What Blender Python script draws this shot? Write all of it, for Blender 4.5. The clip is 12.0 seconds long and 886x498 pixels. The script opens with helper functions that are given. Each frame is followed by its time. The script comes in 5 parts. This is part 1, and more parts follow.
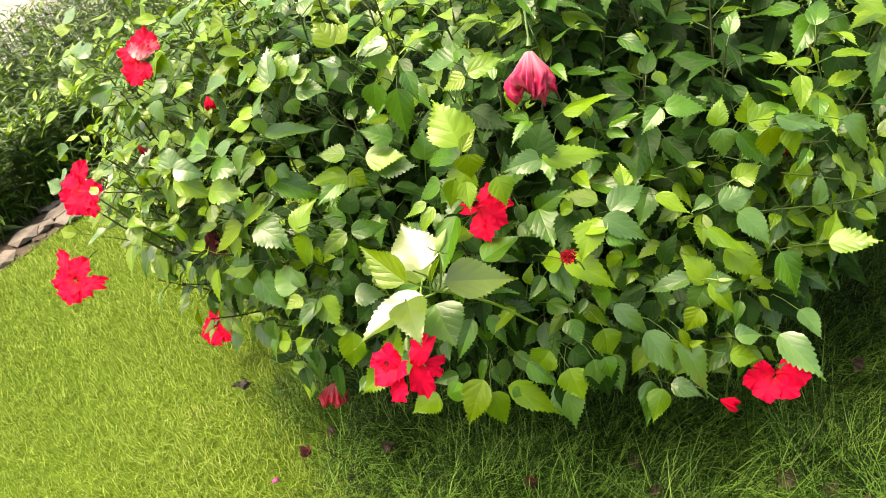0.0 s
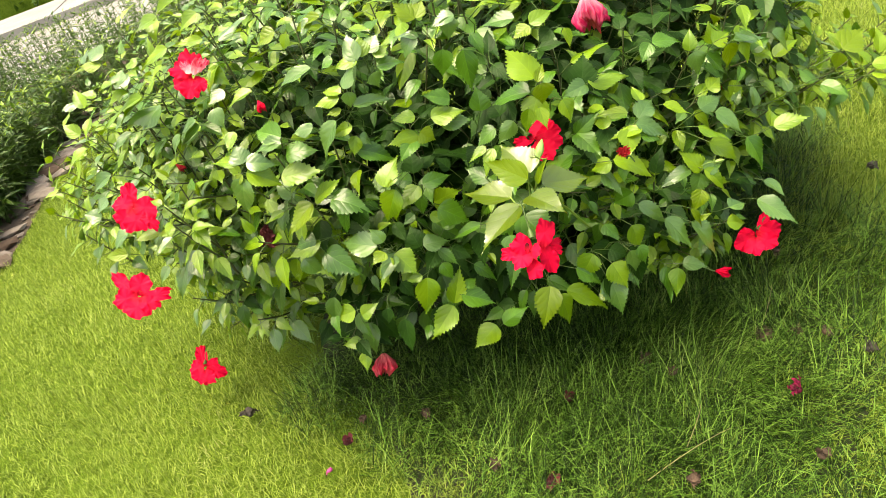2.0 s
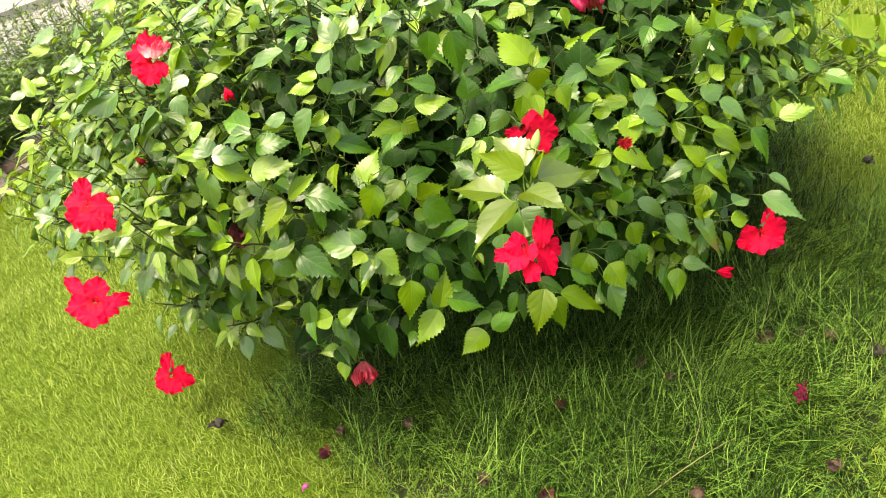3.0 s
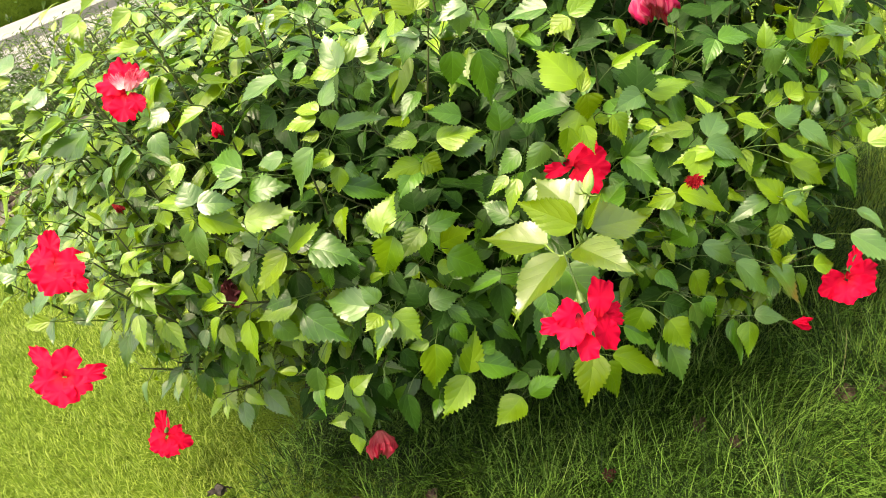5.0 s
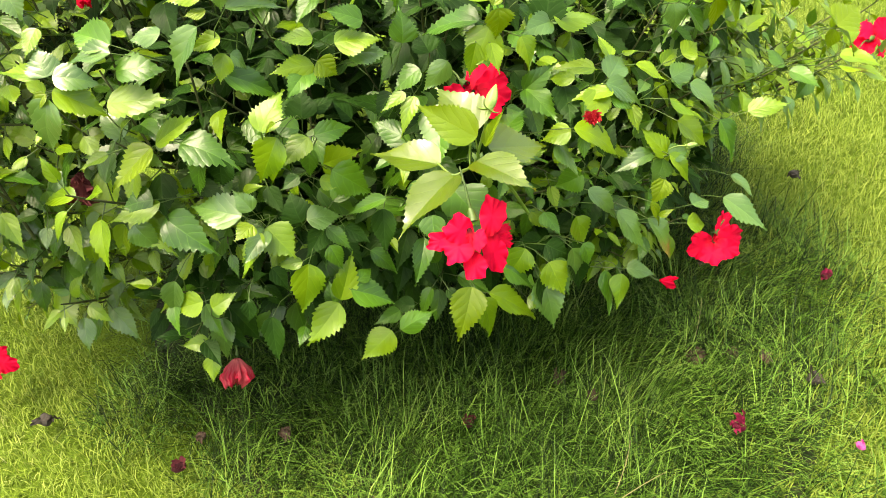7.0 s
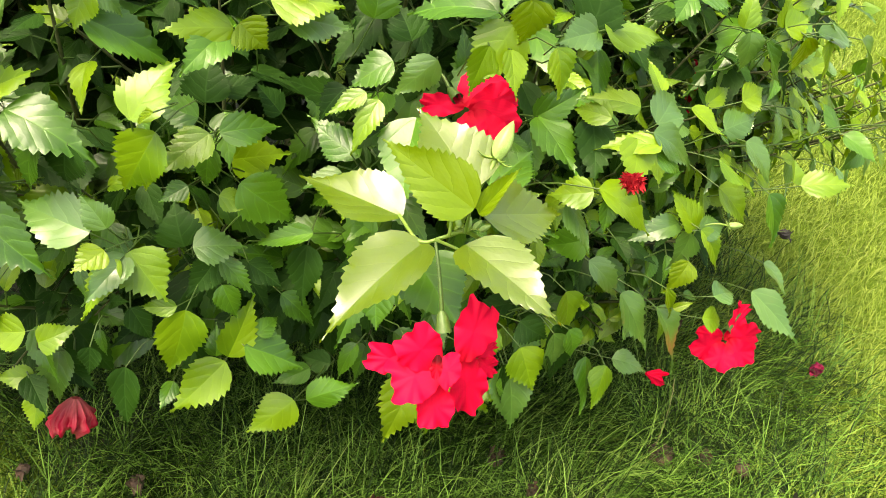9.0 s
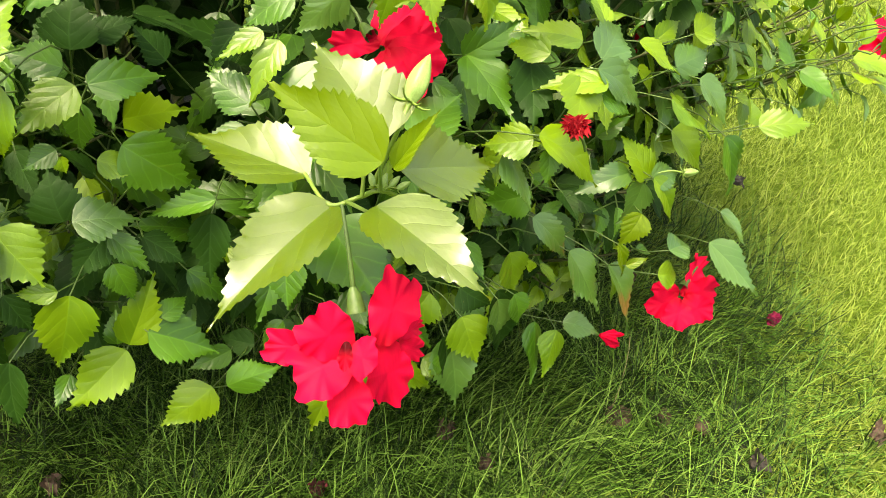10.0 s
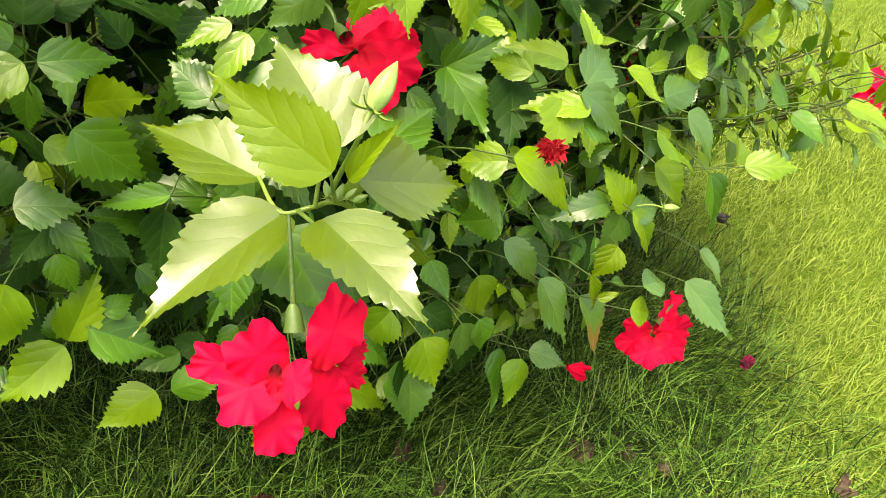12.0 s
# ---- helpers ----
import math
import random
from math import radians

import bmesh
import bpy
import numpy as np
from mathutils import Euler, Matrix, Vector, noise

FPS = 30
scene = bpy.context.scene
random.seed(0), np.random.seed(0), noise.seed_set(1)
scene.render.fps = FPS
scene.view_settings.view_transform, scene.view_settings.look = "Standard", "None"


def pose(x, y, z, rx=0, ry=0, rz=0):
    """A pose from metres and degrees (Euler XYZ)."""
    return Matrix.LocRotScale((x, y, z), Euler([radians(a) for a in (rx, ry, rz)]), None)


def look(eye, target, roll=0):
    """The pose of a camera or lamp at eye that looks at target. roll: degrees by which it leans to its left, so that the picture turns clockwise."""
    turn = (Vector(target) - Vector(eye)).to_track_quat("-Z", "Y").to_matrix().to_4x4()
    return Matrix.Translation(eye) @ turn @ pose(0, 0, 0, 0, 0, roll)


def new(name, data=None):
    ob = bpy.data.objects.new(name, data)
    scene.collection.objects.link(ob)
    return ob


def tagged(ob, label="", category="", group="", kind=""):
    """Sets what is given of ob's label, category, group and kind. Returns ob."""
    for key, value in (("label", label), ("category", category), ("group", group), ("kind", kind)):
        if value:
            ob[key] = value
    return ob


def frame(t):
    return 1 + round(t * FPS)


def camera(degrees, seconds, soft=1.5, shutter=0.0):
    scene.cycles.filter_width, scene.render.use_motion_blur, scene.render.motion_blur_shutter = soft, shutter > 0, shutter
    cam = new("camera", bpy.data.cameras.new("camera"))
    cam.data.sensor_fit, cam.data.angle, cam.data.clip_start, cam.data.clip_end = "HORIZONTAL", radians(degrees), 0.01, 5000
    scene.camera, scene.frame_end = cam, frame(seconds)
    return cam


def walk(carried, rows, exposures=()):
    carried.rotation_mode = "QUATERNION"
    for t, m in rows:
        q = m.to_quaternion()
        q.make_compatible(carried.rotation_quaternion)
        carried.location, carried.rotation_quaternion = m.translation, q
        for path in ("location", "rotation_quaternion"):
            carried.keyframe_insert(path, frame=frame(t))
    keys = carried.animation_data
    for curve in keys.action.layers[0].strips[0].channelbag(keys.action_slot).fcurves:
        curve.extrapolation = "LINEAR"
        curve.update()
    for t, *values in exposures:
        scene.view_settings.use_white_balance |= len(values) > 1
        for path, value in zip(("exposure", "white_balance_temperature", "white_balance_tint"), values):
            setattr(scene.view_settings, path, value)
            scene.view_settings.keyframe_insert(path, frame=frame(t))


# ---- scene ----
cam = camera(60.7, 12.0, soft=0.8)
PATH = [
    (0, (0.292, 0.051, 0.987), (-0.038, 1.734, -0.041), -18.6),
    (0.5, (0.173, 0.084, 1.005), (-0.019, 1.762, -0.065), -19.8),
    (1, (0.044, -0.016, 1.019), (0.154, 1.718, 0.029), -17.8),
    (1.5, (-0.087, -0.148, 1.029), (0.123, 1.591, 0.063), -17.0),
    (2, (-0.114, -0.161, 1.016), (0.121, 1.564, 0.03), -20.3),
    (2.5, (-0.12, -0.127, 0.998), (0.13, 1.581, -0.011), -21.6),
    (3, (-0.116, -0.078, 0.98), (0.178, 1.622, -0.031), -19.5),
    (3.5, (-0.112, -0.036, 0.975), (0.21, 1.676, -0.008), -18.5),
    (3.7, (-0.115, -0.007, 0.965), (0.212, 1.724, 0.019), -18.2),
    (5.3, (-0.082, 0.095, 0.946), (0.188, 1.819, -0.031), -21.2),
    (5.5, (-0.088, 0.075, 0.952), (0.197, 1.804, -0.012), -20.4),
    (6, (-0.109, 0.018, 0.963), (0.245, 1.752, 0.032), -18.5),
    (6.5, (-0.139, 0.0, 0.931), (0.299, 1.689, -0.046), -14.2),
    (7, (-0.122, 0.108, 0.879), (0.454, 1.672, -0.226), -9.3),
    (7.5, (-0.091, 0.268, 0.825), (0.64, 1.743, -0.311), -4.0),
    (7.7, (-0.079, 0.303, 0.827), (0.707, 1.79, -0.255), -0.2),
    (9.3, (-0.024, 0.379, 0.807), (0.714, 1.763, -0.435), 5.2),
    (9.5, (-0.011, 0.394, 0.781), (0.765, 1.74, -0.478), 5.6),
    (10, (0.007, 0.405, 0.775), (0.814, 1.711, -0.507), 4.5),
    (10.5, (0.017, 0.409, 0.777), (0.826, 1.691, -0.529), 4.5),
    (11, (0.011, 0.422, 0.771), (0.803, 1.673, -0.574), 5.2),
    (11.5, (0.025, 0.429, 0.762), (0.862, 1.699, -0.538), 9.1),
    (12, (0.032, 0.418, 0.764), (0.879, 1.725, -0.49), 10.0),
]
EXPOSURES = [(0, 2.08, 8600, 5), (3.5, 2.11, 8600, 5), (5.5, 2.09, 8600, 5), (7.5, 2.34, 8600, 5), (9.5, 2.25, 8600, 5), (12, 2.18, 8600, 5)]
walk(cam, [(t, look(eye, target, roll)) for t, eye, target, roll in PATH], EXPOSURES)

# ---- light: bright hazy day, soft sun high over the lawn's side ----
SUN_ELEVATION, SUN_AZIMUTH = radians(75), radians(-100)   # azimuth from +y towards +x
world = bpy.data.worlds.new("world")
scene.world = world
world.use_nodes = True
wn = world.node_tree.nodes
sky = wn.new("ShaderNodeTexSky")
sky.sky_type = "NISHITA"
sky.sun_disc = False
sky.sun_elevation = SUN_ELEVATION
sky.sun_rotation = SUN_AZIMUTH
sky.air_density, sky.dust_density, sky.ozone_density = 1.0, 6.0, 0.6
world.node_tree.links.new(sky.outputs["Color"], wn["Background"].inputs["Color"])
wn["Background"].inputs["Strength"].default_value = 0.115
sun = new("sun", bpy.data.lights.new("sun", "SUN"))
sun.data.energy, sun.data.angle, sun.data.color = 1.45, radians(40), (1.0, 0.99, 0.98)
sun_way = Vector((math.sin(SUN_AZIMUTH) * math.cos(SUN_ELEVATION), math.cos(SUN_AZIMUTH) * math.cos(SUN_ELEVATION), math.sin(SUN_ELEVATION)))
sun.matrix_world = look(sun_way * 30, (0, 0, 0))


# ---- materials ----
class Nodes:
    """A short way to write a node material."""

    def __init__(self, name):
        self.material = bpy.data.materials.new(name)
        self.material.use_nodes = True
        self.tree = self.material.node_tree
        self.shader = self.tree.nodes["Principled BSDF"]
        self.end = self.tree.nodes["Material Output"]

    def put(self, kind, out=0, settings=(), **sockets):
        node = self.tree.nodes.new("ShaderNode" + kind)
        if kind == "Math":
            node.operation = settings[0]
        elif kind == "Mix":
            node.data_type = "RGBA"
            node.blend_type = settings[0] if settings else "MIX"
        elif kind == "VectorMath":
            node.operation = settings[0]
        names = {"a": 0, "b": 1, "c": 2}
        for key, value in sockets.items():
            if kind == "Mix":
                socket = node.inputs[{"fac": 0, "a": 6, "b": 7}[key]]
            elif key in names:
                socket = node.inputs[names[key]]
            else:
                socket = node.inputs[key.replace("_", " ")]
            if isinstance(value, bpy.types.NodeSocket):
                self.tree.links.new(value, socket)
            elif isinstance(value, tuple) and len(value) == 3 and socket.type == "RGBA":
                socket.default_value = (*value, 1)
            else:
                socket.default_value = value
        return node.outputs[2 if kind == "Mix" else out]

    def math(self, op, a, b=0.0):
        return self.put("Math", settings=(op,), a=a, b=b)

    def mix(self, fac, a, b, blend="MIX"):
        return self.put("Mix", settings=(blend,), fac=fac, a=a, b=b)

    def ramp(self, fac, *stops):
        node = self.tree.nodes.new("ShaderNodeValToRGB")
        while len(node.color_ramp.elements) < len(stops):
            node.color_ramp.elements.new(0.5)
        for element, (at, colour) in zip(node.color_ramp.elements, stops):
            element.position, element.color = at, (*colour, 1)
        self.tree.links.new(fac, node.inputs[0])
        return node.outputs[0]

    def noise(self, scale, detail=3.0, coords="Object", out=0):
        where = self.tree.nodes.new("ShaderNodeTexCoord").outputs[coords]
        return self.put("TexNoise", out, Vector=where, Scale=scale, Detail=detail)

    def chance(self):
        """One random number for each object or loose piece."""
        a = self.tree.nodes.new("ShaderNodeObjectInfo").outputs["Random"]
        b = self.tree.nodes.new("ShaderNodeNewGeometry").outputs["Random Per Island"]
        return self.math("FRACT", self.math("ADD", a, b))

    def set(self, **sockets):
        for key, value in sockets.items():
            socket = self.shader.inputs[key.replace("_", " ")]
            if isinstance(value, bpy.types.NodeSocket):
                self.tree.links.new(value, socket)
            else:
                socket.default_value = (*value, 1) if isinstance(value, tuple) else value
        return self

    def bump(self, height, strength, distance):
        normal = self.put("Bump", Strength=strength, Distance=distance, Height=height)
        self.tree.links.new(normal, self.shader.inputs["Normal"])
        return normal

    def thin(self, colour, share, normal=None):
        """Let part of the light through, as leaves and petals do."""
        through_light = self.put("BsdfTranslucent", Color=colour)
        if normal is not None:
            self.tree.links.new(normal, through_light.node.inputs["Normal"])
        mixed = self.tree.nodes.new("ShaderNodeMixShader")
        mixed.inputs[0].default_value = share
        self.tree.links.new(self.shader.outputs[0], mixed.inputs[1])
        self.tree.links.new(through_light, mixed.inputs[2])
        self.tree.links.new(mixed.outputs[0], self.end.inputs["Surface"])
        return self.material


def leaf_material(name, dark, light, glow, rough, veins=0.35, share=0.3, gloss=0.5, relief=0.22, wax=0.0, wax_index=1.5):
    """A thin toothed leaf: side veins that part pillowed fields, a pale midrib, blotches and small flecks."""
    m = Nodes(name)
    uv = m.tree.nodes.new("ShaderNodeUVMap").outputs[0]
    split = m.tree.nodes.new("ShaderNodeSeparateXYZ")
    m.tree.links.new(uv, split.inputs[0])
    side = m.math("ABSOLUTE", m.math("SUBTRACT", split.outputs[0], 0.5))
    along = split.outputs[1]
    rnd = m.chance()
    seeded = m.put("VectorMath", settings=("ADD",), a=uv, b=m.put("CombineXYZ", X=m.math("MULTIPLY", rnd, 37.0), Y=m.math("MULTIPLY", rnd, 11.0)))
    blot = m.put("TexNoise", Vector=seeded, Scale=2.6, Detail=4.0)
    curve = m.math("MULTIPLY", m.math("POWER", side, 1.25), 1.05)
    run = m.math("ADD", m.math("MULTIPLY", m.math("SUBTRACT", along, curve), 4.6), m.math("MULTIPLY", blot, 0.8))
    wave = m.math("ABSOLUTE", m.math("SUBTRACT", m.math("FRACT", run), 0.5))
    rib = m.math("SUBTRACT", 1.0, m.math("MINIMUM", m.math("MULTIPLY", wave, 9.0), 1.0))
    mid = m.math("SUBTRACT", 1.0, m.math("MINIMUM", m.math("MULTIPLY", side, 34.0), 1.0))
    vein = m.math("MAXIMUM", m.math("MULTIPLY", rib, 0.7), mid)
    pillow = m.math("SQRT", m.math("MULTIPLY", m.math("MINIMUM", wave, m.math("MULTIPLY", side, 3.0)), 2.0))
    mesh = m.put("TexVoronoi", Vector=seeded, Scale=17.0)
    fac = m.math("ADD", m.math("MULTIPLY", rnd, 0.62), m.math("MULTIPLY", blot, 0.42))
    base = m.ramp(fac, (0.12, dark), (0.88, light))
    pale = tuple(min(1.0, c * 1.5 + 0.015) for c in light)
    colour = m.mix(m.math("MULTIPLY", vein, veins), base, pale)
    spots = m.math("GREATER_THAN", m.put("TexNoise", Vector=seeded, Scale=13.0, Detail=2.0), 0.74)
    colour = m.mix(m.math("MULTIPLY", spots, 0.4), colour, (0.17, 0.14, 0.04))
    m.set(Base_Color=colour, Roughness=m.math("ADD", rough, m.math("MULTIPLY", blot, 0.16)), IOR=1.45)
    m.shader.inputs["Specular IOR Level"].default_value = gloss
    m.shader.inputs["Coat Weight"].default_value, m.shader.inputs["Coat Roughness"].default_value = wax, 0.23
    m.shader.inputs["Coat IOR"].default_value = wax_index
    height = m.math("ADD", pillow, m.math("ADD", m.math("MULTIPLY", mesh, 0.22), m.math("MULTIPLY", blot, 0.5)))
    normal = m.bump(height, relief, 0.0014)
    return m.thin(m.mix(0.5, colour, glow), share, normal)


LEAF = leaf_material("leaf_green", (0.019, 0.074, 0.005), (0.072, 0.190, 0.011), (0.18, 0.42, 0.02), 0.25, veins=0.35, share=0.18, gloss=0.7)
# old leaves, with the shade inside the shrub put into their green
LEAF_DARK = leaf_material("leaf_old_shaded", (0.005, 0.022, 0.003), (0.018, 0.058, 0.006), (0.04, 0.12, 0.01), 0.42, veins=0.35, share=0.06, gloss=0.14)
LEAF_YOUNG = leaf_material("leaf_young", (0.076, 0.172, 0.006), (0.175, 0.298, 0.010), (0.33, 0.48, 0.010), 0.26, veins=0.22, share=0.24, gloss=0.7)
LEAF_PALE = leaf_material("leaf_pale", (0.042, 0.118, 0.018), (0.085, 0.182, 0.032), (0.22, 0.38, 0.03), 0.24, veins=0.3, share=0.20, gloss=0.9, wax=0.4)
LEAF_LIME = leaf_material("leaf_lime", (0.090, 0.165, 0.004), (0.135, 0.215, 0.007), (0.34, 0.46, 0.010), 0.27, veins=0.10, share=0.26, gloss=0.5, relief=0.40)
LEAF_SHEEN = leaf_material("leaf_sheen", (0.084, 0.148, 0.002), (0.115, 0.185, 0.004), (0.42, 0.56, 0.010), 0.30, veins=0.12, share=0.42, gloss=0.6, wax=0.9, relief=0.34, wax_index=1.95)
HEDGE_LEAF = leaf_material("hedge_leaf", (0.009, 0.032, 0.004), (0.052, 0.112, 0.010), (0.14, 0.28, 0.02), 0.38, veins=0.08, share=0.22, gloss=0.35)


def petal_material(name, dark, light, glow, reach=0.30, streak=0.18):
    m = Nodes(name)
    uv = m.tree.nodes.new("ShaderNodeUVMap").outputs[0]
    split = m.tree.nodes.new("ShaderNodeSeparateXYZ")
    m.tree.links.new(uv, split.inputs[0])
    ripple = m.put("TexNoise", Vector=m.put("VectorMath", settings=("MULTIPLY",), a=uv, b=(22.0, 1.6, 1.0)), Scale=1.0, Detail=2.0)
    throat = m.ramp(split.outputs[1], (0.06 + 0.5 * max(0, reach - 0.5), dark), (reach, light))
    lines = m.ramp(ripple, (0.40, (0, 0, 0)), (0.62, (1, 1, 1)))
    colour = m.mix(m.math("MULTIPLY", lines, streak), throat, dark)
    m.set(Base_Color=colour, Roughness=0.6, IOR=1.3)
    m.shader.inputs["Specular IOR Level"].default_value = 0.3
    normal = m.bump(ripple, 0.10, 0.0010)
    return m.thin(m.mix(0.5, colour, glow), 0.38, normal)


PETAL_RED = petal_material("petal_red", (0.45, 0.002, 0.020), (0.78, 0.003, 0.052), (0.90, 0.006, 0.08))
PETAL_CRIMSON = petal_material("petal_crimson", (0.66, 0.20, 0.22), (0.50, 0.010, 0.05), (0.6, 0.05, 0.08), 0.55, 0.40)
PETAL_THROAT = petal_material("petal_throat", (0.03, 0.001, 0.004), (0.66, 0.003, 0.034), (0.6, 0.005, 0.04), 0.85)
PETAL_STREAKED = petal_material("petal_streaked", (0.76, 0.44, 0.48), (0.64, 0.006, 0.065), (0.7, 0.02, 0.06), 0.60, 0.34)
PETAL_PINK = petal_material("petal_pink", (0.72, 0.32, 0.40), (0.50, 0.010, 0.09), (0.60, 0.05, 0.16), 0.60, 0.32)
PETAL_DEEP = petal_material("petal_deep", (0.55, 0.10, 0.10), (0.34, 0.004, 0.016), (0.45, 0.01, 0.03), 0.30, 0.30)
PETAL_DRIED = petal_material("petal_dried", (0.045, 0.012, 0.016), (0.13, 0.030, 0.038), (0.15, 0.05, 0.04))

PETAL_MAGENTA = petal_material("petal_magenta", (0.50, 0.10, 0.32), (0.52, 0.04, 0.27), (0.6, 0.10, 0.35))
PETAL_FALLEN = petal_material("petal_fallen", (0.09, 0.006, 0.025), (0.24, 0.016, 0.065), (0.3, 0.04, 0.08))


def plain_material(name, dark, light, scale, rough, bump=0.3, distance=0.002):
    m = Nodes(name)
    big, fine = m.noise(scale, 4.0), m.noise(scale * 9.0, 3.0)
    fac = m.math("ADD", m.math("MULTIPLY", big, 0.65), m.math("MULTIPLY", fine, 0.35))
    m.set(Base_Color=m.ramp(fac, (0.32, dark), (0.68, light)), Roughness=rough)
    m.bump(fac, bump, distance)
    return m.material


STEM = plain_material("green_stem", (0.030, 0.070, 0.010), (0.070, 0.130, 0.022), 60.0, 0.5)
SHOOT_STEM = plain_material("pale_shoot_stem", (0.10, 0.19, 0.02), (0.19, 0.29, 0.05), 60.0, 0.45)
BUD_GREEN = plain_material("bud_green", (0.14, 0.24, 0.05), (0.26, 0.38, 0.12), 120.0, 0.45)
BARK = plain_material("brown_bark", (0.036, 0.048, 0.014), (0.080, 0.090, 0.034), 45.0, 0.85, 0.6)
SOIL = plain_material("soil", (0.035, 0.024, 0.017), (0.10, 0.072, 0.052), 14.0, 0.95, 0.8, 0.01)
STONE = plain_material("stone", (0.09, 0.072, 0.062), (0.22, 0.185, 0.16), 24.0, 0.85, 0.5, 0.004)
# almost black, for the shade down between the long grass blades
GROUND_SHADE = plain_material("ground_shade", (0.006, 0.009, 0.002), (0.022, 0.027, 0.007), 30.0, 0.95, 0.8, 0.008)
DRY = plain_material("dry_leaf", (0.026, 0.015, 0.010), (0.085, 0.048, 0.028), 50.0, 0.8)
DARK_LITTER = plain_material("blackened_litter", (0.012, 0.010, 0.008), (0.035, 0.026, 0.020), 60.0, 0.8)
STRAW = plain_material("dry_grass_stalk", (0.16, 0.15, 0.06), (0.27, 0.25, 0.11), 50.0, 0.7)
CONCRETE = plain_material("concrete", (0.15, 0.149, 0.145), (0.25, 0.246, 0.24), 1.6, 0.85, 0.25, 0.004)
ROADWAY = plain_material("pale_roadway", (0.16, 0.157, 0.15), (0.24, 0.236, 0.228), 2.2, 0.85, 0.25, 0.004)


def grass_material(name, deep, mid, light, dry, glow, share=0.22, dark_end=0.30):
    m = Nodes(name)
    rnd = m.chance()
    patch = m.noise(3.0, 3.0)
    fac = m.math("ADD", m.math("MULTIPLY", rnd, 0.7), m.math("MULTIPLY", patch, 0.45))
    colour = m.ramp(fac, (dark_end, deep), (0.5 * dark_end + 0.47, mid), (0.92, light), (1.0, dry))
    m.set(Base_Color=colour, Roughness=0.5, IOR=1.4, Specular_IOR_Level=0.18)
    return m.thin(m.mix(0.5, colour, glow), share)


def ground_material():
    m = Nodes("lawn_ground")
    a, b, c = m.noise(0.9, 3.0), m.noise(26.0, 4.0), m.noise(190.0, 3.0)
    fac = m.math("ADD", m.math("ADD", m.math("MULTIPLY", a, 0.3), m.math("MULTIPLY", b, 0.35)), m.math("MULTIPLY", c, 0.35))
    m.set(Base_Color=m.ramp(fac, (0.34, (0.040, 0.072, 0.006)), (0.52, (0.085, 0.140, 0.016)), (0.72, (0.140, 0.200, 0.030))), Roughness=0.95, Specular_IOR_Level=0.05)
    m.bump(m.math("ADD", b, c), 0.9, 0.012)
    return m.material


# the long blades' green also holds the shade that the shrub throws on them
SHADED_LONG_GRASS = grass_material("shaded_long_grass_blade", (0.004, 0.014, 0.001), (0.056, 0.135, 0.016), (0.190, 0.335, 0.062), (0.28, 0.33, 0.12), (0.07, 0.20, 0.02), 0.10, 0.44)
SHORT_GRASS = grass_material("lawn_grass_blade", (0.100, 0.165, 0.020), (0.185, 0.264, 0.042), (0.256, 0.338, 0.072), (0.34, 0.36, 0.16), (0.26, 0.38, 0.05))
LAWN = ground_material()


# ---- mesh helpers ----
def mesh_from(name, verts, faces, material, uv=None, smooth=True, crease=False):
    """A mesh from arrays; faces all of one corner count, or a list of arrays; uv: one pair for each vertex;
    crease: keep the line u = 0.5, a leaf's midrib, sharp."""
    data = bpy.data.meshes.new(name)
    groups = faces if isinstance(faces, list) else [faces]
    groups = [np.asarray(g, dtype=np.int32) for g in groups if len(g)]
    loops = np.concatenate([g.ravel() for g in groups])
    sizes = np.concatenate([np.full(len(g), g.shape[1], dtype=np.int32) for g in groups])
    data.vertices.add(len(verts))
    data.vertices.foreach_set("co", np.asarray(verts, dtype=np.float32).ravel())
    data.loops.add(len(loops))
    data.loops.foreach_set("vertex_index", loops)
    data.polygons.add(len(sizes))
    data.polygons.foreach_set("loop_start", np.concatenate(([0], np.cumsum(sizes)[:-1])).astype(np.int32))
    data.polygons.foreach_set("loop_total", sizes)
    data.polygons.foreach_set("use_smooth", np.full(len(sizes), smooth))
    if uv is not None:
        layer = data.uv_layers.new(name="UVMap")
        layer.data.foreach_set("uv", np.asarray(uv, dtype=np.float32)[loops].ravel())
    data.materials.append(material)
    data.update(calc_edges=True)
    if crease:
        ends = np.zeros(2 * len(data.edges), dtype=np.int32)
        data.edges.foreach_get("vertices", ends)
        on_rib = np.abs(np.asarray(uv)[:, 0] - 0.5) < 1e-6
        sharp = data.attributes.new("sharp_edge", "BOOLEAN", "EDGE")
        sharp.data.foreach_set("value", on_rib[ends[0::2]] & on_rib[ends[1::2]])
    return data


def placed(name, data, parent=None, m=None, label=""):
    ob = new(name, data)
    if parent is not None:
        ob.parent = parent
    if m is not None:
        ob.matrix_basis = m
    return tagged(ob, label) if label else ob


def grid_faces(rows, cols):
    i, j = np.meshgrid(np.arange(rows - 1), np.arange(cols - 1), indexing="ij")
    a = (i * cols + j).ravel()
    return np.stack([a, a + 1, a + cols + 1, a + cols], axis=1)


def unit(v):
    v = np.asarray(v, dtype=float)
    return v / max(np.linalg.norm(v), 1e-9)


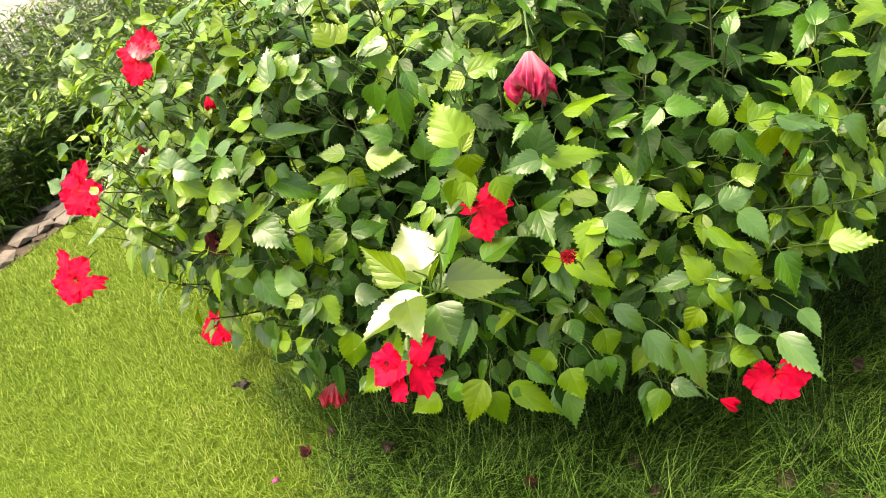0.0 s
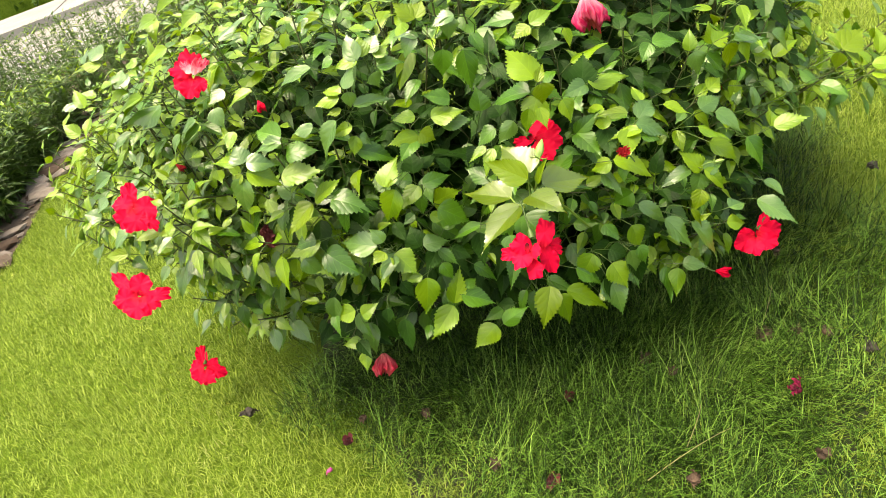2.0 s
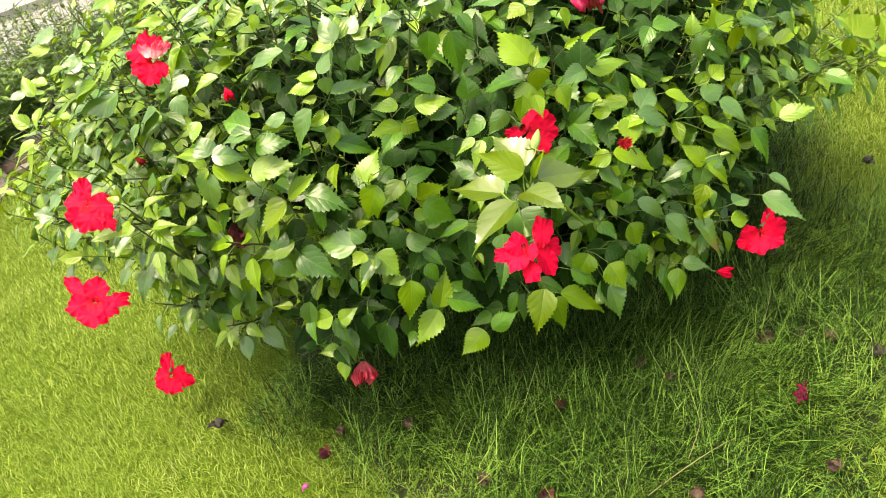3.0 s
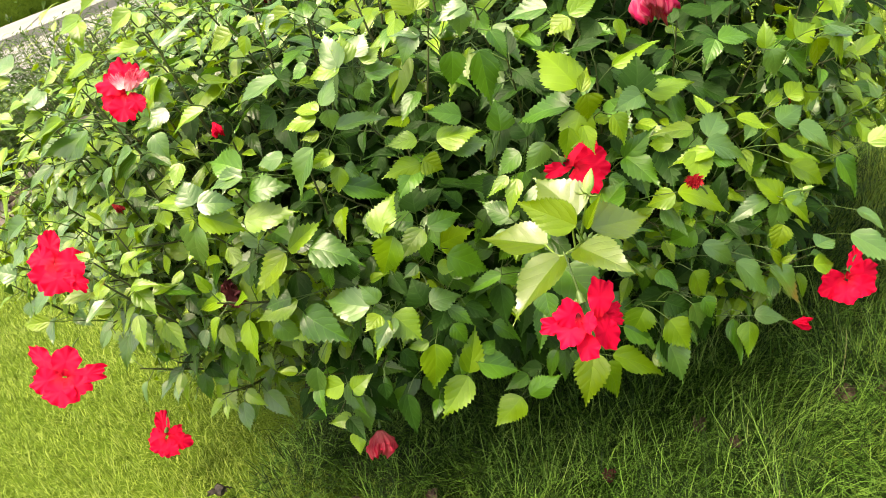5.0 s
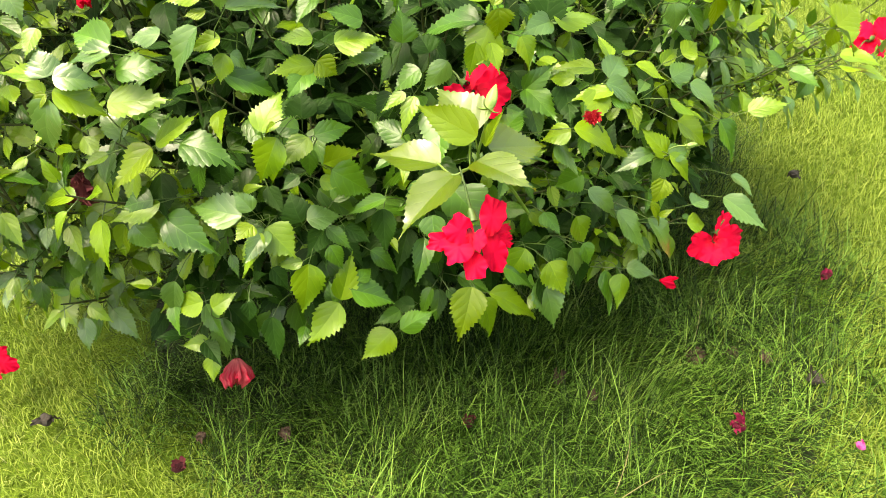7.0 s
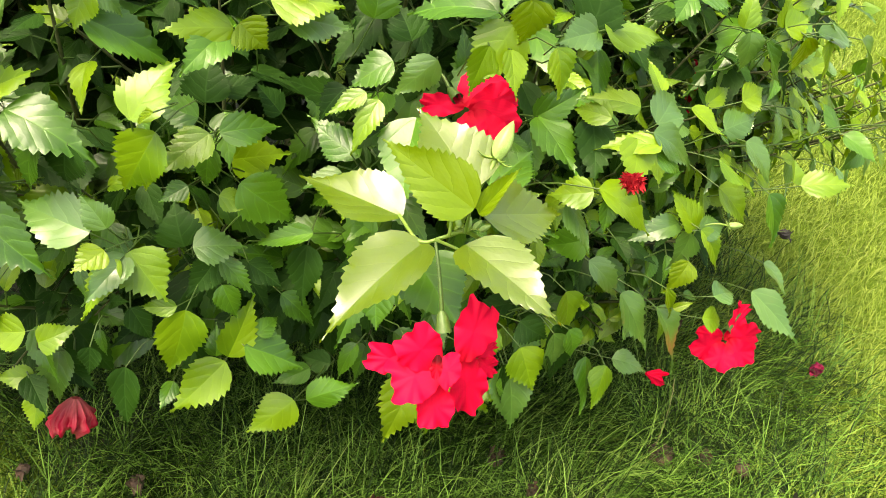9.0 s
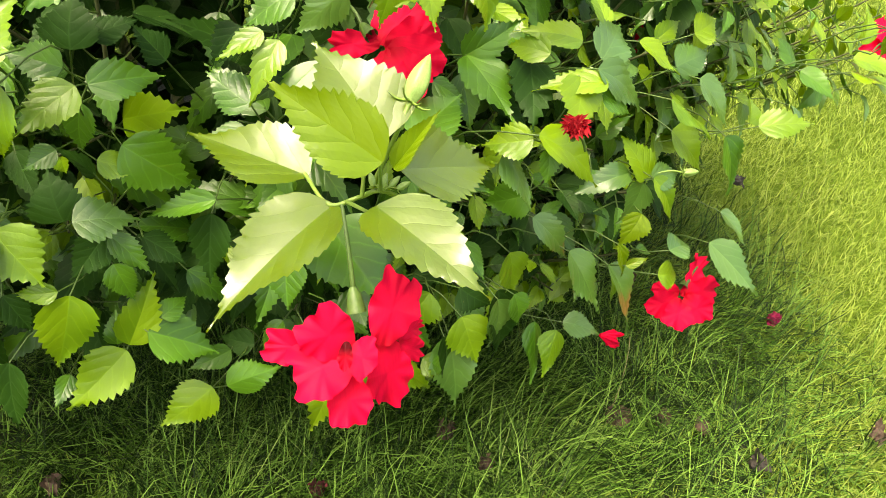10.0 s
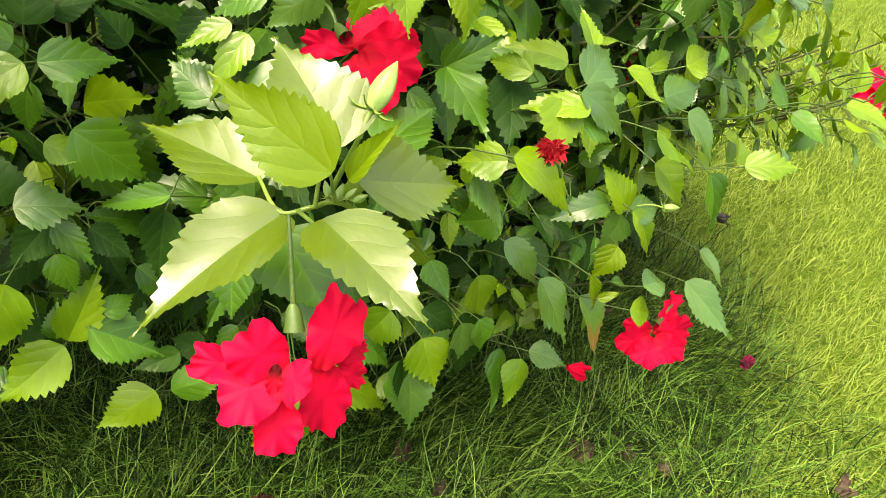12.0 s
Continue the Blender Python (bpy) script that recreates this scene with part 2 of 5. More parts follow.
def tube(points, radii, sides=6):
    """Vertices and faces of a round stem along points."""
    points, verts = np.asarray(points, dtype=float), []
    for i, p in enumerate(points):
        way = unit(points[min(i + 1, len(points) - 1)] - points[max(i - 1, 0)])
        a = unit(np.cross(way, (0.31, 0.22, 0.92) if abs(way[2]) < 0.9 else (1, 0, 0)))
        b = np.cross(way, a)
        for k in range(sides):
            w = 2 * math.pi * k / sides
            verts.append(p + radii[i] * (math.cos(w) * a + math.sin(w) * b))
    faces = []
    for i in range(len(points) - 1):
        for k in range(sides):
            n = (k + 1) % sides
            faces.append((i * sides + k, i * sides + n, (i + 1) * sides + n, (i + 1) * sides + k))
    return np.array(verts), np.array(faces)


def bow(a, b, lift, steps=6):
    """Points of a bent line from a to b; lift: the bend, a vector."""
    s = np.linspace(0, 1, steps)[:, None]
    return np.asarray(a) * (1 - s) + np.asarray(b) * s + np.asarray(lift) * (4 * s * (1 - s))


def join_tubes(name, tubes, material):
    verts, faces, at = [], [], 0
    for v, f in tubes:
        verts.append(v)
        faces.append(f + at)
        at += len(v)
    return mesh_from(name, np.concatenate(verts), np.concatenate(faces), material)


# ---- leaves ----
def leaf_shape(seed, teeth, each, cols, ratio=0.58, fold=-0.2, curl=0.18, twist=0.0, wavy=0.02, depth=0.030):
    """A pointed leaf blade of length 1 along +y, folded along its midrib, with forward-pointing teeth: vertices, faces, uv.
    teeth: on each side; each: rows of vertices for a tooth."""
    rng = np.random.RandomState(seed)
    wave, lean = rng.uniform(0, 6.28), rng.uniform(-0.07, 0.07)
    first = 0.16
    rows = [0.0, 0.05, 0.11] + [first + (0.985 - first) * (k + q / each) / teeth for k in range(teeth) for q in range(each)] + [0.985, 1.0]
    uneven = rng.uniform(0.35, 1.4, (2, teeth))
    verts, uv = [], []
    for i, s in enumerate(rows):
        half = 0.5 * ratio * 3.54 * (s + 0.003) ** 0.62 * max(0.0, 1 - s) ** 1.45 * (1 - 0.3 * s ** 4)
        inside = 3 <= i < len(rows) - 2
        k, q = divmod(i - 3, each)
        phase = q / each
        for j in range(cols):
            u = 2 * j / (cols - 1) - 1
            tooth = 0.0
            if inside and abs(u) > 0.99:
                grow = min(1.0, 0.35 + 2.2 * (s - first)) * (1.12 - 0.62 * s) * uneven[0 if u < 0 else 1][k]
                tooth = depth * grow * ((phase * each / (each - 1) if each > 2 else phase * 2) - 0.5)
            x = u * (half + tooth)
            y = s + max(0.0, tooth) * 0.7
            ruffle = wavy * math.sin(8.5 * s + wave + (1.6 if u > 0 else 0)) * u * u * min(1, 3 * s)
            pillow = 0.0035 * math.cos(6.283 * 4.2 * (s - 0.9 * abs(x)) + wave) * abs(u) * (1.25 - abs(u)) * min(1, 4 * (1 - s))
            z = fold * (math.sqrt(x * x + 0.0009) - 0.03) * (1 - 0.3 * s) - curl * s * s + ruffle + twist * s * x + pillow
            verts.append((x + lean * s * s, y * (1 - 0.10 * curl * s), z))
            uv.append((0.5 + 0.5 * u * (half / (0.5 * ratio + 1e-6)), s))
    return np.array(verts), grid_faces(len(rows), cols), np.array(uv)


def plain_shape(seed, steps, ratio, fold, curl):
    """A pointed leaf with an even edge, for leaves too small or too deep inside to show teeth."""
    verts, uv = [], []
    for i in range(steps + 1):
        s = i / steps
        half = 0.5 * ratio * 3.75 * (s + 0.004) ** 0.68 * max(0.0, 1 - s) ** 1.33
        for u in (-1, 0, 1):
            verts.append((u * half, s, fold * abs(u) * half - curl * s * s + 0.02 * math.sin(7 * s + seed) * u))
            uv.append((0.5 + 0.5 * u * half / (0.5 * ratio), s))
    return np.array(verts), grid_faces(steps + 1, 3), np.array(uv)


def habit(k):
    """Breadth, fold, droop and twist of the k-th kind of leaf."""
    return 0.44 + 0.04 * (k % 4), (-0.25 if k % 6 == 5 else 0.16 + 0.13 * (k % 3)), 0.10 + 0.095 * (k % 5), 0.25 * ((k % 3) - 1)


LEAF_SHAPES = [leaf_shape(k, 8 + k % 3, 2, 5, *habit(k), 0.026, 0.060) for k in range(12)]
RICH_SHAPES = [leaf_shape(k, 9 + k % 3, 4, 9, *habit(k), 0.032, 0.058) for k in range(12)]
DARK_SHAPES = [leaf_shape(k, 8, 2, 3, *habit(k), 0.026, 0.046) for k in range(12)]
SIMPLE_SHAPES = [plain_shape(k, 7, 0.52, -0.30, 0.15 + 0.05 * k) for k in range(4)]
LEAF_MESHES = {}


def leaf_mesh(k, material):
    key = (k, material.name)
    if key not in LEAF_MESHES:
        v, f, uv = RICH_SHAPES[k]
        LEAF_MESHES[key] = mesh_from("leaf", v, f, material, uv, crease=True)
    return LEAF_MESHES[key]


def blade_axes(way, normal):
    """Rotation whose y runs along the blade and whose z is near the normal."""
    y = unit(way)
    x = unit(np.cross(y, normal))
    return np.stack([x, y, np.cross(x, y)], axis=1)


def to_matrix(axes, size, at, broad=1.0):
    m = Matrix.Identity(4)
    for r in range(3):
        for c in range(3):
            m[r][c] = float(axes[r][c] * size * (broad if c == 0 else 1.0))
        m[r][3] = float(at[r])
    return m


class LeafMass:
    """Many leaves of one material, joined into one part."""

    def __init__(self, material):
        self.material, self.v, self.f, self.uv, self.count = material, [], [], [], 0

    def add(self, k, axes, size, at, shapes=None):
        v, f, uv = (shapes or LEAF_SHAPES)[k]
        self.v.append((v * size) @ axes.T + at)
        self.f.append(f + self.count)
        self.uv.append(uv)
        self.count += len(v)

    def finish(self, name, parent, label=""):
        if self.count:
            data = mesh_from(name, np.concatenate(self.v), np.concatenate(self.f), self.material, np.concatenate(self.uv), crease=True)
            return tagged(placed(name, data, parent), label, kind="stuff")


# ---- ground and surroundings ----
def sheet(name, outline, z, material):
    bm = bmesh.new()
    bm.faces.new([bm.verts.new((x, y, z)) for x, y in outline])
    bmesh.ops.triangulate(bm, faces=bm.faces[:])
    data = bpy.data.meshes.new(name)
    bm.to_mesh(data)
    bm.free()
    data.materials.append(material)
    return new(name, data)


def strip(name, near, far, z, material):
    """A flat sheet between two lines of as many points."""
    verts = [(x, y, z) for line in (near, far) for x, y in line]
    n = len(near)
    data = bpy.data.meshes.new(name)
    data.from_pydata(verts, [], [(i, i + 1, n + i + 1, n + i) for i in range(n - 1)])
    if data.polygons[0].normal.z < 0:
        data.flip_normals()
    data.materials.append(material)
    return new(name, data)


def smooth_line(points, n):
    """n points along a smooth line through the given ones."""
    p = np.array(points, dtype=float)
    p = np.vstack([2 * p[0] - p[1], p, 2 * p[-1] - p[-2]])
    out = []
    for t in np.linspace(0, len(points) - 1.0001, n):
        i = int(t)
        s = t - i
        a, b, c, d = p[i:i + 4]
        out.append(0.5 * (2 * b + (c - a) * s + (2 * a - 5 * b + 4 * c - d) * s * s + (3 * b - a - 3 * c + d) * s ** 3))
    return np.array(out)


tagged(sheet("ground", [(-900, -900), (900, -900), (900, 900), (-900, 900)], 0.0, LAWN), "green lawn ground under the grass blades", "ground", kind="structure")

BED_EDGE = smooth_line([(-3.6, 0.0), (-2.5, 1.0), (-1.62, 2.15), (-1.36, 3.0), (-1.27, 4.1), (-0.9, 5.3), (0.1, 6.3), (2.0, 6.9)], 90)


BED_BACK = smooth_line([(-4.7, 1.2), (-3.7, 2.6), (-3.15, 4.2), (-2.95, 5.6), (-2.45, 6.9), (-1.5, 7.6), (0.0, 7.9), (2.2, 8.2)], 90)
tagged(strip("planting_bed", [tuple(p) for p in BED_EDGE], [tuple(p) for p in BED_BACK], 0.004, SOIL),
       "bare brown soil of the planting bed beside the lawn", "soil", kind="structure")

# dark sheet under the uncut grass round the shrub: shade between blades as colour
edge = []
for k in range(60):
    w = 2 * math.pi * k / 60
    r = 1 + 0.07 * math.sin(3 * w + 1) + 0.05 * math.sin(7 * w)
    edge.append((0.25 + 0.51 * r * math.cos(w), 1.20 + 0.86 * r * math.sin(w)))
tagged(sheet("thatch", edge, 0.004, GROUND_SHADE), "dark ground under the uncut grass, shade between the blades put into its colour", "soil", kind="structure")


def slab(name, x0, x1, y0, y1, z0, z1, material, edge=0.02):
    bm = bmesh.new()
    bmesh.ops.create_cube(bm, size=1.0)
    for v in bm.verts:
        v.co = ((x0 + x1) / 2 + v.co.x * (x1 - x0), (y0 + y1) / 2 + v.co.y * (y1 - y0), (z0 + z1) / 2 + v.co.z * (z1 - z0))
    bmesh.ops.bevel(bm, geom=bm.edges[:], offset=edge, segments=2, affect="EDGES")
    data = bpy.data.meshes.new(name)
    bm.to_mesh(data)
    bm.free()
    data.materials.append(material)
    return new(name, data)


ROAD_EDGE = [(-60, 1.5), (-4.72, 1.5), (-3.72, 2.8), (-3.15, 4.4), (-2.93, 5.8), (-2.42, 7.05), (-1.5, 7.75), (0.0, 8.05), (2.2, 8.35), (40, 9.0)]
tagged(strip("road", ROAD_EDGE, [(x, 11.75) for x, y in ROAD_EDGE], 0.012, ROADWAY), "pale sunlit concrete roadway behind the border plants", "road", kind="structure")
kerb = tagged(new("kerb"), "grey concrete kerb slabs along the roadway", "kerb", kind="structure")
for k in range(14):
    stone = slab("kerb_slab", -16 + 1.5 * k, -14.503 + 1.5 * k, 11.75, 14.4, -0.1, 0.13 + 0.004 * (k % 3), CONCRETE, 0.008)
    stone.parent = kerb

# flat stones along the soil strip
edging = tagged(new("stone_edging"), "flat grey-brown stones lying in the soil strip", "stones")
rng = np.random.RandomState(5)
for k in range(110):
    i = rng.randint(14, 62)
    p = BED_EDGE[i] + rng.uniform(-0.03, 0.03, 2)
    inward = unit(BED_BACK[i] - BED_EDGE[i])
    p = p + inward * rng.uniform(0.0, 0.26)
    bm = bmesh.new()
    bmesh.ops.create_icosphere(bm, subdivisions=1, radius=1.0)
    size = rng.uniform(0.018, 0.075)
    for v in bm.verts:
        bumpy = 1 + 0.35 * noise.noise(v.co * 1.7 + Vector((k * 3.1, 0, 0)))
        v.co = Vector((v.co.x * size * 1.3 * bumpy, v.co.y * size * bumpy, v.co.z * size * 0.32 * bumpy))
    data = bpy.data.meshes.new("stone")
    bm.to_mesh(data)
    bm.free()
    data.materials.append(STONE if k % 3 else SOIL if k % 2 else DRY)
    placed("stone", data, edging, pose(p[0], p[1], size * 0.16 + 0.004, rng.uniform(-9, 9), rng.uniform(-9, 9), rng.uniform(0, 360)))


# ---- border plants: a low dark mass of lance-shaped leaves ----
def lance_shape(seed):
    return plain_shape(seed, 4, 0.24, 0.3, 0.10 + 0.12 * (seed % 3))


LANCES = [lance_shape(k) for k in range(6)]
border = tagged(new("border_plants"), "dense low dark green border plants with lance leaves", "border plants", kind="stuff")
border_tubes, rng = [], np.random.RandomState(8)
border_mass = LeafMass(HEDGE_LEAF)
# lighter leaves for the plants' tops, their sunlit look given as colour
border_bright = LeafMass(LEAF_YOUNG)
for k in range(2520):
    i = int(rng.triangular(4, 26, 88)) if k % 3 else rng.randint(4, 88)
    wide = np.linalg.norm(BED_BACK[i] - BED_EDGE[i])
    deep = rng.uniform(0.27, 0.45) if k % 4 == 0 else rng.uniform(wide - 0.35, wide) if k % 4 == 1 else rng.uniform(0.27, wide - 0.05)
    root = BED_EDGE[i] + (BED_BACK[i] - BED_EDGE[i]) * (deep / wide) + rng.uniform(-0.05, 0.05, 2)
    if (root[0] - 0.2) ** 2 / 0.95 ** 2 + (root[1] - 1.5) ** 2 / 0.9 ** 2 < 1:
        continue
    tall = rng.uniform(0.27, 0.36) * (0.80 + 0.20 * min(1, deep / 0.4)) + 0.06 * max(0, deep - 0.7)
    tip = np.array([root[0] + rng.uniform(-0.1, 0.1), root[1] + rng.uniform(-0.1, 0.1), tall])
    foot = np.array([root[0], root[1], 0.0])
    stalk = bow(foot, tip, rng.uniform(-0.02, 0.02, 3), 4)
    border_tubes.append(tube(stalk, [0.003, 0.003, 0.002, 0.0015], 3))
    turn = rng.uniform(0, 6.28)
    for n in range(11):
        s = 0.18 + 0.82 * n / 10
        at = foot * (1 - s) + tip * s
        turn += 2.4 + rng.uniform(-0.3, 0.3)
        rise = -0.25 + 0.9 * s + rng.uniform(-0.3, 0.3)
        way = np.array([math.cos(turn), math.sin(turn), rise])
        up = np.array([-0.2 * math.cos(turn), -0.2 * math.sin(turn), 1.0]) + rng.uniform(-0.3, 0.3, 3)
        size = rng.uniform(0.065, 0.105) * (1.1 - 0.35 * s)
        (border_bright if s > 0.90 and rng.rand() < 0.3 else border_mass).add(rng.randint(6), blade_axes(way, up), size, at, LANCES)
placed("stalks", join_tubes("stalks", border_tubes, STEM), border)
border_mass.finish("lance_leaves", border)
border_bright.finish("young_lance_leaves", border, "yellow-green leaf tips, sunlight on the tops put into their colour")

# green bank on the far side of the road
bank = tagged(new("far_hedge"), "clipped dark green hedge beyond the roadway", "hedge", kind="stuff")
bank_mass, rng = LeafMass(HEDGE_LEAF), np.random.RandomState(9)
for k in range(3600):
    at = np.array([rng.uniform(-12, 4), 14.6 + rng.uniform(0, 1.6), 0.0])
    at[2] = rng.uniform(0.05, 0.75) if at[1] < 14.9 else rng.uniform(0.6, 0.8)
    bank_mass.add(rng.randint(6), blade_axes(rng.normal(size=3), (0.1, -0.6, 1)), rng.uniform(0.16, 0.3), at, LANCES)
bank_mass.finish("hedge_leaves", bank)
body = slab("hedge_core", -14, 6, 14.75, 16.3, 0.0, 0.66, LAWN, 0.1)
body.parent = bank


# ---- the hibiscus shrub ----
CENTRE, REACH = np.array([0.20, 1.50]), np.array([0.85, 0.76])
bush = tagged(new("hibiscus_shrub"), "broad green hibiscus shrub with red flowers on the lawn", "shrub")
bush.location = (CENTRE[0], CENTRE[1], 0)
HOME = Matrix.Translation((-CENTRE[0], -CENTRE[1], 0))
FOOT = np.array([CENTRE[0], CENTRE[1], 0.0])


def shell(theta, phi):
    """A point of the shrub's outer surface and its outward way."""
    broad = max(math.cos(phi), 0.0) ** (0.5 if phi > 0 else 0.12)
    x, y = math.cos(theta), math.sin(theta)
    lumpy = 1 + 0.07 * noise.noise(Vector((x * 2.2, y * 2.2, phi * 1.6)))
    p = np.array([CENTRE[0] + REACH[0] * broad * x * lumpy, CENTRE[1] + REACH[1] * broad * y * lumpy, 0.50 + 0.35 * math.sin(phi) * lumpy])
    out = unit((x * math.cos(phi) / REACH[0], y * math.cos(phi) / REACH[1], math.sin(phi) / 0.5))
    return p, out


masses = {LEAF.name: LeafMass(LEAF), LEAF_DARK.name: LeafMass(LEAF_DARK), LEAF_YOUNG.name: LeafMass(LEAF_YOUNG), LEAF_PALE.name: LeafMass(LEAF_PALE)}
twigs, boughs, single_leaves = [], [], []
rng = np.random.RandomState(21)


def put_leaf(at, way, normal, size, material, single=False, simple=False):
    k = rng.randint(len(LEAF_SHAPES))
    axes = blade_axes(way, normal)
    if simple:
        masses[material.name].add(k % 4, axes, size, np.asarray(at), SIMPLE_SHAPES)
        return
    if single and len(single_leaves) < 21:
        single_leaves.append(placed("leaf", leaf_mesh(k, material), bush, HOME @ to_matrix(axes, size, at)))
    else:
        masses[material.name].add(k, axes, size, np.asarray(at), DARK_SHAPES if material is LEAF_DARK else None)


def shoot(tip, axis, length, count, size, tone="mixed", single=False, simple=False):
    """A leafy shoot: a bent twig with leaves set round it in a spiral, the youngest at its tip."""
    axis = unit(axis)
    tip = np.asarray(tip, dtype=float)
    root = tip - axis * length - np.array([0, 0, 0.10 * length])
    if root[2] < 0.20:
        inward = unit(np.array([CENTRE[0], CENTRE[1], 0.0]) - np.array([tip[0], tip[1], 0.0]))
        root = tip + inward * length * 0.9 + np.array([0, 0, 0.02])
    line = bow(root, tip, (0, 0, -0.03 * length), 5)
    boughs.append(tube(line, np.linspace(0.0022, 0.0010, 5), 4))
    side = unit(np.cross(axis, (0.2, 0.1, 1.0)))
    other = np.cross(side, axis)
    turn = rng.uniform(0, 6.28)
    for n in range(count):
        s = 0.12 + 0.88 * (n + 0.5) / count
        at = line[0] * (1 - s) + line[-1] * s + np.array([0, 0, -0.12 * length * s * (1 - s)])
        turn += 2.4 + rng.uniform(-0.25, 0.25)
        radial = math.cos(turn) * side + math.sin(turn) * other
        stalk = (0.30 + 0.30 * (1 - s)) * size
        way = unit(radial + axis * (0.15 + 0.8 * s ** 3) + np.array([0, 0, -0.62 + 0.40 * s]) + rng.uniform(-0.16, 0.16, 3))
        base = at + stalk * unit(radial + axis * 0.6)
        twigs.append(tube(np.array([at, base + 0.003 * way]), [0.0010, 0.0008], 3))
        up = axis * 0.95 + np.array([0, 0, 0.65]) + 0.2 * radial + rng.uniform(-0.24, 0.24, 3)
        grown = (1.0 - 0.55 * s ** 4) * rng.uniform(0.75, 1.15)
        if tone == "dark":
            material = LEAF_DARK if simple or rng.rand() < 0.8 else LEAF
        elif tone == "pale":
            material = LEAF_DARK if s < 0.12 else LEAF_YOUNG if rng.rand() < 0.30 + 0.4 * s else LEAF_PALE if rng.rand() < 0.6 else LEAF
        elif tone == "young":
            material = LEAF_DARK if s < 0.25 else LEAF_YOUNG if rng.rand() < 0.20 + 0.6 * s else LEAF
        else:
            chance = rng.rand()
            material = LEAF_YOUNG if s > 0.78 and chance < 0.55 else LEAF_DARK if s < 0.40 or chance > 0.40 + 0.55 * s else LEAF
        put_leaf(base, way, up, size * grown, material, single, simple)


# main stems from the root, hidden by the leaves but seen in the gaps
for k in range(16):
    theta = 2 * math.pi * (k + rng.uniform(-0.3, 0.3)) / 16
    p, out = shell(theta, rng.uniform(-0.2, 1.0))
    end = FOOT + (p - FOOT) * 0.80
    start = FOOT + np.array([0.10 * math.cos(theta), 0.10 * math.sin(theta), 0.0])
    v, f = tube(bow(start, end, (0, 0, 0.08), 7), np.linspace(0.011, 0.004, 7), 6)
    placed("stem", mesh_from("stem", v - FOOT, f, BARK), bush)

# gaps in the foliage that let one look into its dark inside
HOLLOWS = [(np.array(h), r) for h, r in (((0.05, 0.78, 0.50), 0.085), ((0.16, 0.79, 0.68), 0.055), ((-0.06, 0.81, 0.45), 0.05), ((0.26, 0.77, 0.65), 0.05), ((-0.14, 0.85, 0.50), 0.05), ((-0.02, 0.80, 0.60), 0.10), ((0.07, 0.75, 0.60), 0.085))]
taken = []
for k in range(9000):
    theta = rng.uniform(0, 2 * math.pi)
    phi = math.asin(rng.uniform(-0.85, 1.0))
    p, out = shell(theta, phi)
    if p[0] < -0.12 and p[1] < 1.7 and p[2] < 0.20 + 0.62 * (-0.12 - p[0]):
        continue
    if any(np.linalg.norm(p - h) < r for h, r in HOLLOWS):
        continue
    if p[2] < 0.27 and out[1] < 0.2:
        continue
    facing = -out[1] > -0.25
    gap = 0.060 if facing else 0.085
    if any(abs(p[0] - q[0]) < gap and abs(p[1] - q[1]) < gap and abs(p[2] - q[2]) < gap and np.linalg.norm(p - q) < gap for q in taken):
        continue
    taken.append(p)
    core = np.array([CENTRE[0], CENTRE[1], 0.35])
    seen = out[1] < -0.25 and phi < 1.0
    front = seen and -0.20 < p[0] < 0.62
    tip = core + (p - core) * (rng.uniform(0.84, 0.92) if front and p[2] < 0.42 and p[0] > 0.2 else rng.uniform(0.72, 0.82) if front and p[0] < 0.12 else rng.uniform(0.80, 0.90) if front or (seen and p[0] < 0) else rng.uniform(0.90, 1.0))
    axis = np.array([out[0], out[1], max(out[2], -0.1)]) * 0.75 + np.array([0, 0, 0.40]) + rng.uniform(-0.35, 0.35, 3)
    luck = rng.rand()
    # low and set-back shoots take the leaves with shade in their colour
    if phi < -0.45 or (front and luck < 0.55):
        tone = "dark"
    elif front:
        tone = "mixed" if luck < 0.85 else "young"
    else:
        tone = "pale" if p[0] < -0.15 and luck < 0.5 else "young" if luck < (0.85 if p[0] < -0.05 else 0.45) else "mixed"
    shoot(tip, axis, rng.uniform(0.13, 0.19), rng.randint(11, 15), rng.uniform(0.052, 0.074) * (0.86 if p[0] < -0.1 else 1.0), tone, single=facing and phi < 0.9 and abs(p[0] - 0.25) < 0.5 and k % 3 == 0, simple=out[1] > 0.45)
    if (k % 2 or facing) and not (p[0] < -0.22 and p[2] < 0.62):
        # inner layer in the shade-darkened leaf colour, to deepen the gaps
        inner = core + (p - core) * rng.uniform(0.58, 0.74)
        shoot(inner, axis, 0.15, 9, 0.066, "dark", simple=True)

# the crown's middle
for k in range(14):
    p, out = shell(rng.uniform(0, 2 * math.pi), rng.uniform(1.1, 1.5))
    shoot(p * (1, 1, rng.uniform(0.93, 1.0)), out + rng.uniform(-0.4, 0.4, 3), 0.15, 12, 0.062, "young", simple=True)


